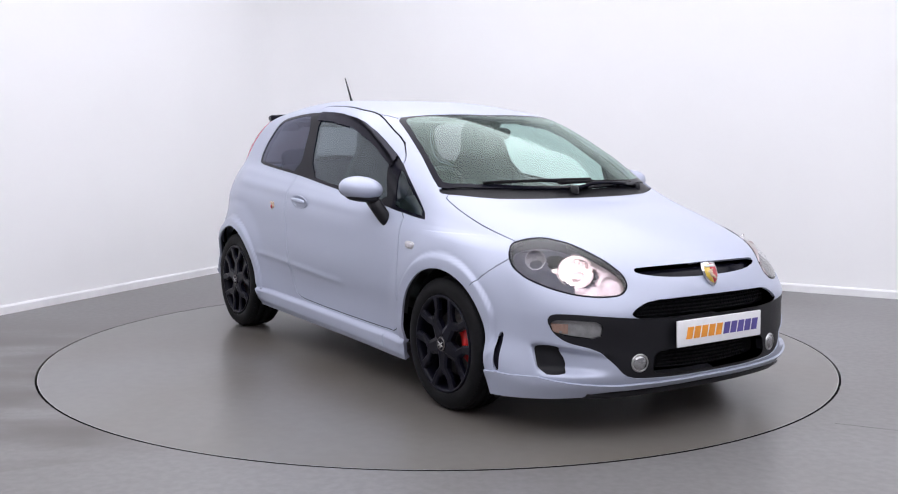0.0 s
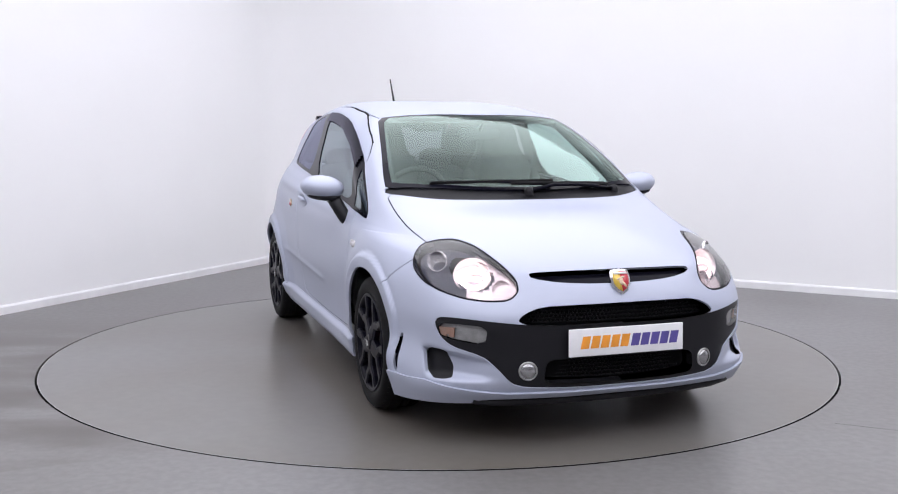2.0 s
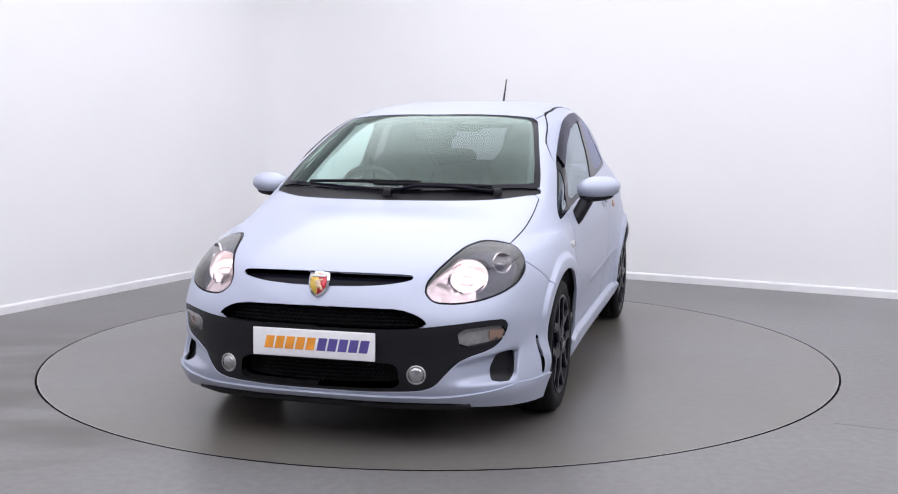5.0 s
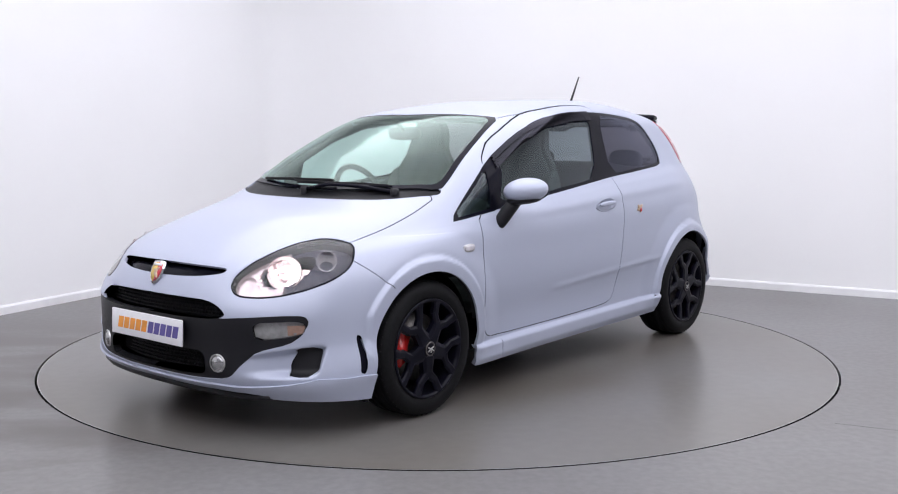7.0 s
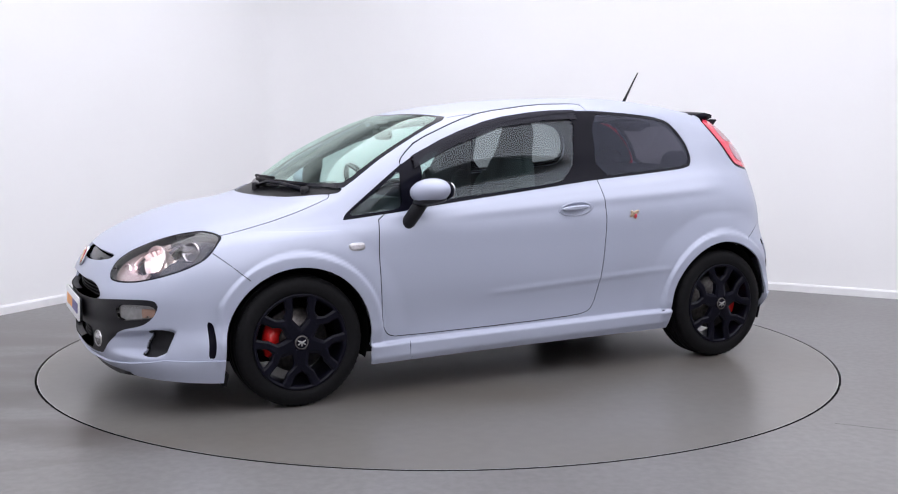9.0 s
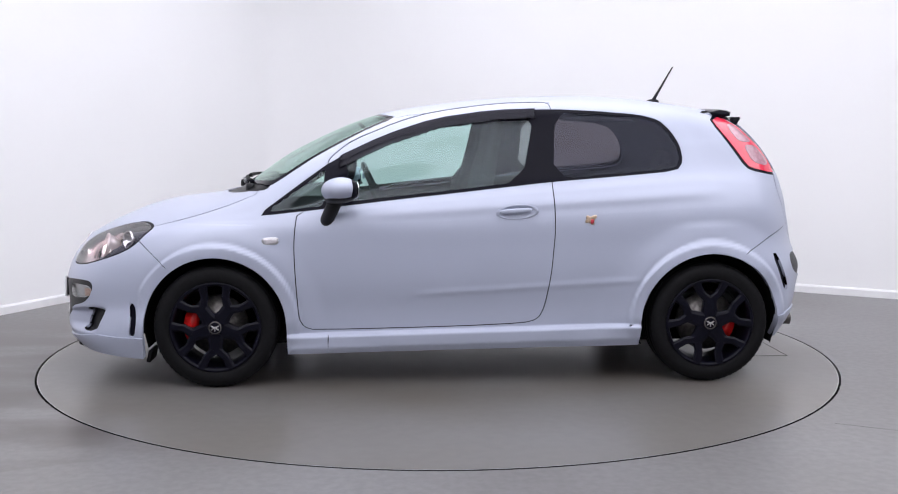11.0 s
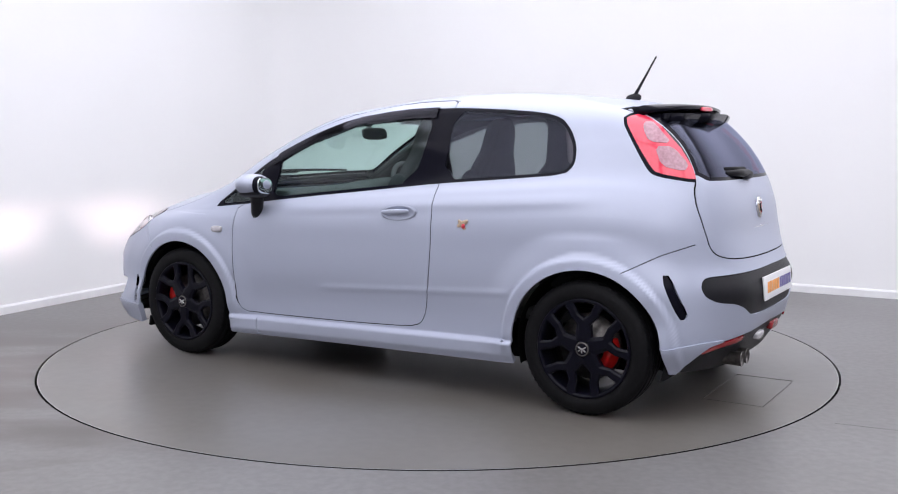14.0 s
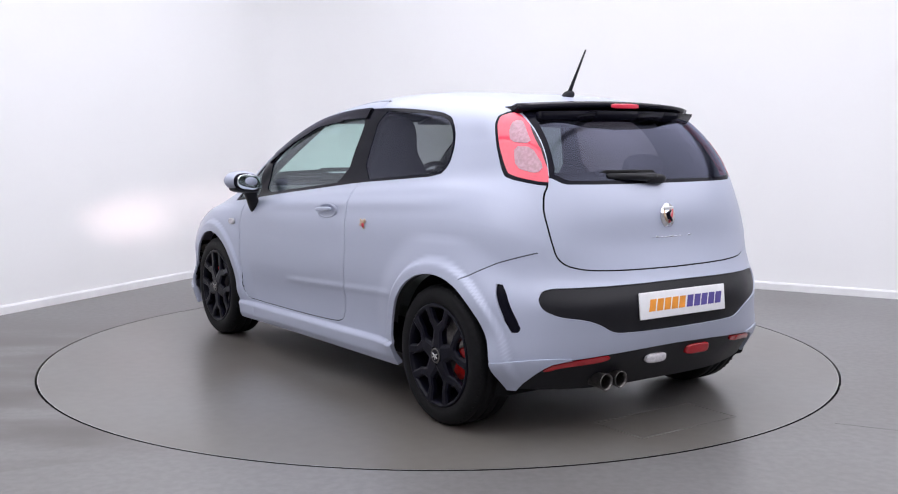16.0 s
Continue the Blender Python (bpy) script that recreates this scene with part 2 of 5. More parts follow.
def tube(points, radius, steps=8, taper=None):
    bm = bmesh.new()
    pts = [Vector(p) for p in points]
    prev = None
    for i, p in enumerate(pts):
        d = (pts[min(i + 1, len(pts) - 1)] - pts[max(i - 1, 0)]).normalized()
        up = Vector((0, 0, 1)) if abs(d.z) < 0.9 else Vector((1, 0, 0))
        u = d.cross(up).normalized()
        w = d.cross(u)
        r = radius * (1 if taper is None else 1 + (taper - 1) * i / (len(pts) - 1))
        ring = [bm.verts.new(p + u * r * math.cos(2 * math.pi * k / steps) + w * r * math.sin(2 * math.pi * k / steps)) for k in range(steps)]
        if prev:
            for k in range(steps):
                bm.faces.new((prev[k], prev[(k + 1) % steps], ring[(k + 1) % steps], ring[k]))
        else:
            bm.faces.new(ring)
        prev = ring
    bm.faces.new(prev)
    bmesh.ops.recalc_face_normals(bm, faces=bm.faces)
    return bm


def blob(sx, sy, sz, power=2.0, at=None, nu=32, nv=18):
    """A rounded block (superellipsoid) of half sizes sx, sy, sz."""
    bm = bmesh.new()
    e = 2.0 / power
    f = lambda c: math.copysign(abs(c) ** e, c)
    rows = []
    for j in range(1, nv):
        ph = -math.pi / 2 + math.pi * j / nv
        rows.append([bm.verts.new((sx * f(math.cos(ph)) * f(math.cos(2 * math.pi * i / nu)), sy * f(math.cos(ph)) * f(math.sin(2 * math.pi * i / nu)), sz * f(math.sin(ph)))) for i in range(nu)])
    top, bot = bm.verts.new((0, 0, sz)), bm.verts.new((0, 0, -sz))
    for i in range(nu):
        k = (i + 1) % nu
        for a, b in zip(rows, rows[1:]):
            bm.faces.new((a[i], a[k], b[k], b[i]))
        bm.faces.new((rows[-1][i], rows[-1][k], top))
        bm.faces.new((rows[0][k], rows[0][i], bot))
    if at is not None:
        bmesh.ops.transform(bm, matrix=at, verts=bm.verts)
    return bm


# ======== the studio room ========
CORNER = Vector((-1.397, 4.747, 0))
ALONG_L = Vector((-0.424, -0.9057, 0)).normalized()
ALONG_R = Vector((0.862, -0.5069, 0)).normalized()
ROOM_H = 3.7
SPAN = 11.5
END_L, END_R = CORNER + ALONG_L * SPAN, CORNER + ALONG_R * SPAN
FAR = END_L + ALONG_R * SPAN


def wall(name, a, b, label, mat=WALL):
    """A wall 0.15 m thick whose inner face runs from a to b, room on the side of the middle."""
    d = (b - a).normalized()
    mid = (CORNER + FAR) / 2
    n = Vector((-d.y, d.x, 0))
    if n.dot(mid - a) > 0:
        n = -n
    bm = bmesh.new()
    ring = [a, b, b + n * 0.15, a + n * 0.15]
    lo = [bm.verts.new(p) for p in ring]
    hi = [bm.verts.new(p + Vector((0, 0, ROOM_H))) for p in ring]
    bm.faces.new(lo), bm.faces.new(hi)
    for i in range(4):
        k = (i + 1) % 4
        bm.faces.new((lo[i], lo[k], hi[k], hi[i]))
    bmesh.ops.recalc_face_normals(bm, faces=bm.faces)
    w = part(name, bm, mat, None, smooth=False)
    tagged(w, label, "wall", kind="structure")
    # skirting: a bar with a chamfered top
    bm = bmesh.new()
    prof = [(0, 0), (0.014, 0), (0.014, 0.052), (0.008, 0.064), (0, 0.066)]
    ends = []
    for p, s in ((a, 0.0), (b, -0.016)):
        ends.append([bm.verts.new(p + d * s - n * u + Vector((0, 0, v))) for u, v in prof])
    bm.faces.new(ends[0]), bm.faces.new(ends[1])
    for i in range(5):
        k = (i + 1) % 5
        bm.faces.new((ends[0][i], ends[0][k], ends[1][k], ends[1][i]))
    bmesh.ops.recalc_face_normals(bm, faces=bm.faces)
    s = part("baseboard", bm, SKIRT, None, smooth=False)
    tagged(s, "white painted skirting board along the studio wall", "skirting board", kind="structure")


BEND_L, BEND_R = CORNER + ALONG_L * 0.8, CORNER + ALONG_R * 3.2


def curved_corner():
    """The two walls run into each other in one soft bend."""
    def bend(k, out, up):
        q = BEND_L * (1 - k) ** 2 + CORNER * 2 * k * (1 - k) + BEND_R * k * k
        d = ((CORNER - BEND_L) * (1 - k) + (BEND_R - CORNER) * k).normalized()
        return q + Vector((-d.y, d.x, 0)) * out + Vector((0, 0, up))

    n = 40
    for name, prof, mat, label, cat in (
            ("wall_corner", [(0, 0), (0, ROOM_H), (0.15, ROOM_H), (0.15, 0)], WALL, "plain white painted studio wall, curved where two walls meet", "wall"),
            ("baseboard", [(0, 0), (-0.014, 0), (-0.014, 0.052), (-0.008, 0.064), (0, 0.066)], SKIRT, "white painted skirting board along the curved studio wall", "skirting board")):
        bm = bmesh.new()
        rings = [[bm.verts.new(bend(i / n, u, v)) for u, v in prof] for i in range(n + 1)]
        for r, q in zip(rings, rings[1:]):
            for j in range(len(prof)):
                k = (j + 1) % len(prof)
                f = bm.faces.new((r[j], r[k], q[k], q[j]))
        bmesh.ops.recalc_face_normals(bm, faces=bm.faces)
        ob = part(name, bm, mat, None)
        ob.data.set_sharp_from_angle(angle=radians(35))
        tagged(ob, label, cat, kind="structure")


curved_corner()
wall("wall_left", BEND_L, END_L, "plain white painted studio wall above a white skirting board")
wall("wall_right", BEND_R, END_R, "plain white painted studio wall above a white skirting board")
wall("wall_back", END_L, FAR, "plain grey painted wall closing the studio", BACKWALL)
wall("wall_side", END_R, FAR, "plain grey painted wall closing the studio", BACKWALL)

RING_R = 2.247


def annulus(r0, r1, z0, z1=None, steps=160, wall_depth=0.0):
    bm = bmesh.new()
    z1 = z0 if z1 is None else z1
    a = [bm.verts.new((r0 * math.cos(2 * math.pi * i / steps), r0 * math.sin(2 * math.pi * i / steps), z0)) for i in range(steps)]
    b = [bm.verts.new((r1 * math.cos(2 * math.pi * i / steps), r1 * math.sin(2 * math.pi * i / steps), z1)) for i in range(steps)]
    for i in range(steps):
        k = (i + 1) % steps
        bm.faces.new((a[i], b[i], b[k], a[k]))
    if wall_depth:
        c = [bm.verts.new((v.co.x, v.co.y, v.co.z - wall_depth)) for v in a]
        for i in range(steps):
            k = (i + 1) % steps
            bm.faces.new((c[i], a[i], a[k], c[k]))
    return bm


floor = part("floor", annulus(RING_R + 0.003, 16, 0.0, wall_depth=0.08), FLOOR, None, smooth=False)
tagged(floor, "smooth grey polished concrete studio floor, damp and stained in places", "floor", kind="structure")
pit = part("floor_pit", annulus(2.0, 2.4, -0.075), DARK, None, smooth=False)
tagged(pit, "dark gap round the turntable set into the floor", "floor gap", kind="structure")


def seam_line(a, b, width):
    a, b = Vector(a), Vector(b)
    d = (b - a).normalized()
    n = Vector((-d.y, d.x, 0)) * width / 2
    bm = bmesh.new()
    bm.faces.new([bm.verts.new(p + Vector((0, 0, 0.0008))) for p in (a - n, b - n * 0.4, b + n * 0.4, a + n)])
    return bm


bm = bmesh.new()
for i in range(2):
    a, b, w = (((1.75, -1.62, 0), (2.45, -1.95, 0), 0.004), ((-2.3, -0.95, 0), (-3.6, -1.9, 0), 0.005))[i]
    bm2 = seam_line(a, b, w)
    bm = join(bm, bm2)
crack = part("floor_joint", bm, DARK, None, smooth=False)
tagged(crack, "thin dark joint lines in the concrete floor", "floor joint", kind="structure")

# ceiling with flush light panels
bm = bmesh.new()
lo = [bm.verts.new(p + Vector((0, 0, ROOM_H))) for p in (CORNER, END_R, FAR, END_L)]
hi = [bm.verts.new(p + Vector((0, 0, ROOM_H + 0.15))) for p in (CORNER, END_R, FAR, END_L)]
bm.faces.new(lo), bm.faces.new(hi)
for i in range(4):
    bm.faces.new((lo[i], lo[(i + 1) % 4], hi[(i + 1) % 4], hi[i]))
bmesh.ops.recalc_face_normals(bm, faces=bm.faces)
ceiling = part("ceiling", bm, CEIL, None, smooth=False)
tagged(ceiling, "plain pale ceiling of the studio", "ceiling", kind="structure")
first = None
turn = math.degrees(math.atan2(ALONG_R.y, ALONG_R.x))
for i in range(2):
    for j in range(2):
        p = CORNER + ALONG_R * (3.1 + 5.0 * i) + ALONG_L * (3.1 + 5.0 * j)
        m = pose(p.x, p.y, ROOM_H - 0.03, 0, 0, turn)
        if first is None:
            first = new("ceiling_light")
            part("frame", box(4.90, 4.90, 0.05, 0.008), SKIRT, first)
            part("diffuser", box(4.84, 4.84, 0.012, 0.004, Matrix.Translation((0, 0, -0.024))), PANEL, first, "glowing white diffuser")
            tagged(first, "large square luminous ceiling panel, switched on", "ceiling light", "ceiling light panels")
            first.matrix_basis = m
        else:
            copy_thing(first, m)

# ======== turntable ========
turntable = new("turntable")
tagged(turntable, "round grey concrete car turntable flush with the floor", "turntable")
bm = bmesh.new()
bmesh.ops.create_circle(bm, cap_ends=True, radius=RING_R - 0.013, segments=160)
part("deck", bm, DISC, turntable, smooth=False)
part("steel_edge", annulus(RING_R - 0.013, RING_R - 0.009, 0.0), STEEL, turntable, "thin worn steel rim", smooth=False)
part("deck_skirt", annulus(RING_R - 0.009, RING_R - 0.0091, 0.0, -0.06), DARK, turntable, "dark side of the deck in the gap", smooth=False)

# ======== the car body: guide curves, loft, panel cuts ========
# half guide curves from nose centre round the flank to tail centre: x, y, z along each
HUB_X, HUB_Z = 1.255, 0.31
GUIDES = []


def guide(x, y, z):
    GUIDES.append(np.stack([np.array(x, float), np.array(y, float), np.array(z, float)], -1))


# lower edge
guide([2.06, 2.05, 1.99, 1.86, 1.62, 1.25, .88, .30, -.35, -.92, -1.25, -1.60, -1.74, -1.77],
      [0, .30, .55, .72, .815, .815, .81, .80, .80, .80, .80, .745, .45, 0],
      [.195, .195, .190, .175, .155, .165, .168, .178, .188, .197, .21, .222, .205, .200])
# lip and sill ridge
guide([2.12, 2.105, 2.03, 1.90, 1.62, 1.25, .88, .30, -.35, -.92, -1.25, -1.61, -1.82, -1.855],
      [0, .30, .57, .735, .838, .845, .812, .806, .806, .812, .845, .785, .48, 0],
      [.25, .25, .25, .25, .25, .27, .25, .25, .265, .28, .29, .325, .345, .345])
# lower door
guide([2.135, 2.12, 2.035, 1.87, 1.64, 1.25, .86, .30, -.35, -.92, -1.25, -1.655, -1.845, -1.895],
      [0, .30, .56, .735, .795, .81, .814, .813, .813, .816, .82, .75, .48, 0],
      [.40, .40, .40, .40, .41, .42, .38, .39, .40, .41, .43, .45, .46, .46])
# flank crease
guide([2.14, 2.12, 2.035, 1.865, 1.62, 1.25, .86, .30, -.35, -.92, -1.25, -1.62, -1.85, -1.905],
      [0, .30, .55, .735, .80, .82, .834, .836, .836, .834, .84, .772, .50, 0],
      [.54, .54, .54, .54, .55, .56, .54, .54, .55, .56, .57, .58, .57, .58])
# widest line
guide([2.095, 2.07, 1.985, 1.81, 1.56, 1.22, .85, .30, -.35, -.92, -1.27, -1.60, -1.80, -1.86],
      [0, .30, .51, .718, .80, .835, .84, .842, .842, .835, .825, .745, .50, 0],
      [.65, .65, .645, .66, .67, .68, .68, .69, .70, .71, .72, .72, .68, .68])
# bonnet lip and shoulder
guide([2.05, 2.02, 1.93, 1.72, 1.48, 1.20, .85, .30, -.35, -.92, -1.28, -1.575, -1.75, -1.815],
      [0, .30, .50, .695, .78, .82, .825, .838, .838, .828, .806, .732, .55, 0],
      [.705, .71, .72, .74, .765, .79, .81, .83, .855, .88, .90, .88, .82, .80])
# bonnet crown and upper shoulder
guide([1.70, 1.685, 1.62, 1.50, 1.32, 1.13, .84, .30, -.35, -.92, -1.28, -1.55, -1.72, -1.79],
      [0, .28, .49, .665, .74, .787, .802, .806, .797, .778, .745, .69, .55, 0],
      [.887, .878, .852, .828, .835, .845, .86, .915, .97, 1.01, 1.03, 1.0, .95, .94])
# scuttle, waist and tailgate glass foot
guide([1.25, 1.23, 1.175, 1.09, 1.045, 1.005, .80, .30, -.35, -.92, -1.25, -1.50, -1.67, -1.735],
      [0, .28, .49, .652, .718, .768, .782, .778, .764, .737, .703, .652, .555, 0],
      [.972, .971, .970, .972, .955, .902, .892, .952, 1.012, 1.06, 1.085, 1.09, 1.065, 1.06])
# half way up the glass
guide([.90, .89, .845, .765, .72, .668, .45, .10, -.37, -.92, -1.20, -1.42, -1.56, -1.61],
      [0, .26, .46, .612, .668, .718, .730, .715, .695, .662, .632, .604, .524, 0],
      [1.190, 1.186, 1.177, 1.164, 1.15, 1.117, 1.135, 1.19, 1.22, 1.235, 1.235, 1.245, 1.24, 1.245])
# roof rim
guide([.47, .46, .41, .345, .31, .28, .10, -.10, -.42, -.88, -1.12, -1.32, -1.42, -1.46],
      [0, .25, .42, .527, .572, .610, .628, .628, .622, .59, .565, .545, .45, 0],
      [1.374, 1.373, 1.368, 1.360, 1.350, 1.334, 1.362, 1.384, 1.398, 1.381, 1.362, 1.352, 1.372, 1.38])
# inner roof
guide([.30, .29, .25, .19, .16, .13, -.02, -.20, -.48, -.85, -1.05, -1.20, -1.28, -1.31],
      [0, .22, .36, .455, .49, .515, .53, .53, .525, .495, .47, .435, .33, 0],
      [1.412, 1.411, 1.408, 1.404, 1.401, 1.398, 1.418, 1.437, 1.448, 1.440, 1.427, 1.417, 1.418, 1.421])
# roof spine
guide([.15, .13, .10, .05, .02, 0, -.10, -.25, -.50, -.80, -.95, -1.05, -1.12, -1.17],
      [0] * 14,
      [1.437, 1.440, 1.443, 1.449, 1.453, 1.456, 1.465, 1.474, 1.480, 1.474, 1.466, 1.458, 1.451, 1.446])


def spline(net, counts):
    """Hermite spline through net[k] (k along axis 0, phantom ends included); counts: steps per interval."""
    seg = np.linalg.norm(np.diff(net, axis=0), axis=-1, keepdims=True) ** 0.8 + 1e-6
    slope = np.diff(net, axis=0) / seg
    tan = (slope[:-1] * seg[1:] + slope[1:] * seg[:-1]) / (seg[:-1] + seg[1:])
    out = []
    for k, n in enumerate(counts):
        p, q, m0, m1, h = net[k + 1], net[k + 2], tan[k], tan[k + 1], seg[k + 1]
        for i in range(n + (k == len(counts) - 1)):
            s = i / n
            out.append(p * (2 * s**3 - 3 * s**2 + 1) + q * (3 * s**2 - 2 * s**3) + m0 * h * (s**3 - 2 * s**2 + s) + m1 * h * (s**3 - s**2))
    return np.array(out)


def flip(a):
    return a * np.array([1, -1, 1])


net = np.array(GUIDES)                                   # rows, columns, 3
net = np.concatenate([flip(net[:, 1:2]), net, flip(net[:, -2:-1])], 1)
dense = spline(net.transpose(1, 0, 2), [18, 16, 20, 22, 34, 34, 40, 44, 42, 28, 30, 28, 26]).transpose(1, 0, 2)
low = dense[:1] * 2 - dense[1:2]
dense = np.concatenate([low, dense, flip(dense[-2:-1])], 0)
grid = spline(dense, [16, 22, 14, 12, 10, 22, 22, 22, 22, 10, 12])      # v, u, 3
NV, NU = grid.shape[:2]


def grid_normals(g):
    du = np.gradient(g, axis=1)
    dv = np.gradient(g, axis=0)
    n = np.cross(du, dv)
    n /= np.linalg.norm(n, axis=-1, keepdims=True) + 1e-12
    n *= np.sign((n * (g - np.array([0, 0, 0.6]))).sum(-1, keepdims=True) + 1e-9)
    n[:, 0, 1] = n[:, -1, 1] = n[-1, :, 1] = 0
    return n / (np.linalg.norm(n, axis=-1, keepdims=True) + 1e-12)


def smooth01(a):
    a = np.clip(a, 0, 1)
    return a * a * (3 - 2 * a)


# wheel arch flares: a raised rim with a soft swelling round it
nrm = grid_normals(grid)
x, y, z = grid[..., 0], grid[..., 1], grid[..., 2]
lift = np.zeros_like(x)
for hx in (HUB_X, -HUB_X):
    dz = np.where(z > HUB_Z, z - HUB_Z, (z - HUB_Z) * 0.35)
    d = np.hypot(x - hx, dz)
    rim_r = 0.422 - (0.03 * smooth01((0.52 - z) / 0.12) * (x > hx) if hx > 0 else 0)
    on = (y > 0.55) & (z < 0.82) & (z > 0.20)
    lift += on * smooth01((z - 0.21) / 0.14) * (0.020 * smooth01((rim_r - d) / 0.016) + 0.016 * smooth01((0.56 - d) / 0.14))
grid = grid + np.array([0.15, 1, 0]) * lift[..., None] * np.sign(nrm[..., 1:2] + 1e-6) * np.array([0, 1, 0])
# soft crease below the waist of the flank
x, y, z = grid[..., 0], grid[..., 1], grid[..., 2]
line = 0.872 + (0.55 - x) * 0.058
grid[..., 1] += (y > 0.6) * 0.007 * np.exp(-((z - line) / 0.03) ** 2) * smooth01((1.0 - np.abs(x + 0.4)) / 0.3)
top = 0.286 - 0.022 * (x - 0.05)
grid[..., 1] += (y > 0.6) * 0.026 * smooth01((top + 0.004 - z) / 0.022) * smooth01((0.925 - np.abs(x)) / 0.05)
grid[..., 1] -= (y > 0.6) * 0.020 * smooth01((top - 0.065 - z) / 0.05) * smooth01((0.925 - np.abs(x)) / 0.05)
low_line = 0.478 - 0.055 * (x - 0.1)
grid[..., 1] += (y > 0.6) * 0.005 * np.exp(-((z - low_line) / 0.014) ** 2) * smooth01((0.62 - np.abs(x + 0.32)) / 0.15)
# channel that runs from the fog lamp out to the corner intake
x, y, z = grid[..., 0], grid[..., 1], grid[..., 2]
roof_z = 0.370 + (y - 0.545) * 0.19
dip = (x > 1.6) * smooth01((y - 0.50) / 0.17) * smooth01((roof_z - z) / 0.022) * smooth01((z - 0.272) / 0.035) * smooth01((0.768 - y) / 0.03)
grid[..., 0] -= 0.055 * dip
nrm = grid_normals(grid)

SV = [tuple(p) for p in grid.reshape(-1, 3)]
SN = [tuple(p) for p in nrm.reshape(-1, 3)]
SF = []
for j in range(NV - 1):
    for i in range(NU - 1):
        SF.append([j * NU + i, j * NU + i + 1, (j + 1) * NU + i + 1, (j + 1) * NU + i])
SL = ["body_shell"] * len(SF)


def poly(points, rounds=2):
    """A closed outline with its corners softened."""
    p = [np.array(q, float) for q in points]
    for _ in range(rounds):
        out = []
        for a, b in zip(p, p[1:] + p[:1]):
            out += [a * 0.8 + b * 0.2, a * 0.2 + b * 0.8]
        p = out
    return np.array(p)


def away(P, Q, pts, closed=True):
    """Distance to an outline; with closed, positive inside."""
    d = np.full(P.shape, 9.0)
    inside = np.zeros(P.shape, bool)
    n = len(pts)
    for i in range(n if closed else n - 1):
        (ax, ay), (bx, by) = pts[i], pts[(i + 1) % n]
        ex, ey = bx - ax, by - ay
        t = np.clip(((P - ax) * ex + (Q - ay) * ey) / (ex * ex + ey * ey + 1e-12), 0, 1)
        d = np.minimum(d, np.hypot(P - ax - t * ex, Q - ay - t * ey))
        if closed:
            hit = ((ay > Q) != (by > Q)) & (P < ex * (Q - ay) / (ey if abs(ey) > 1e-12 else 1e-12) + ax)
            inside ^= hit
    return np.where(inside, d, -d) if closed else d


VIEWS = {"side": lambda v: (v[:, 0], v[:, 2], v[:, 1] > 0.40), "all": lambda v: (v[:, 0], v[:, 2], v[:, 1] > -1), "front": lambda v: (v[:, 1], v[:, 2], v[:, 0] > 1.55),
         "rear": lambda v: (v[:, 1], v[:, 2], v[:, 0] < -1.15), "plan": lambda v: (v[:, 0], v[:, 1], v[:, 2] > 0.66),
         "lamp": lambda v: (-0.573 * v[:, 0] + 0.819 * v[:, 1], v[:, 2], (v[:, 0] > 1.5) & (v[:, 2] > 0.55))}


def flat_faces():
    n = np.array([len(f) for f in SF])
    start = np.concatenate([[0], np.cumsum(n)[:-1]])
    return np.fromiter((i for f in SF for i in f), int, int(n.sum())), start, n


def split(values, ok):
    """Cut every face that the zero line of values crosses."""
    global SF, SL
    val = np.where(np.abs(values) < 2e-5, 2e-5, values)
    flat, start, n = flat_faces()
    up = np.add.reduceat((val > 0)[flat].astype(int), start)
    fine = np.add.reduceat(ok[flat].astype(int), start) == n
    hit = np.nonzero((up > 0) & (up < n) & fine)[0]
    made = {}
    extra_f, extra_l = [], []
    for h in hit:
        f = SF[h]
        a, b, crossings = [], [], 0
        for i, j in zip(f, f[1:] + f[:1]):
            pi, pj = val[i] > 0, val[j] > 0
            (a if pi else b).append(i)
            if pi != pj:
                crossings += 1
                key = (min(i, j), max(i, j))
                if key not in made:
                    t = val[key[0]] / (val[key[0]] - val[key[1]])
                    p, q = SV[key[0]], SV[key[1]]
                    m, k = SN[key[0]], SN[key[1]]
                    made[key] = len(SV)
                    SV.append(tuple(p[c] + (q[c] - p[c]) * t for c in range(3)))
                    SN.append(tuple(m[c] + (k[c] - m[c]) * t for c in range(3)))
                a.append(made[key]), b.append(made[key])
        if crossings == 2:
            SF[h] = a
            extra_f.append(b), extra_l.append(SL[h])
    SF += extra_f
    SL += extra_l


def centres():
    v = np.array(SV)
    flat, start, n = flat_faces()
    return np.add.reduceat(v[flat], start, axis=0) / n[:, None]


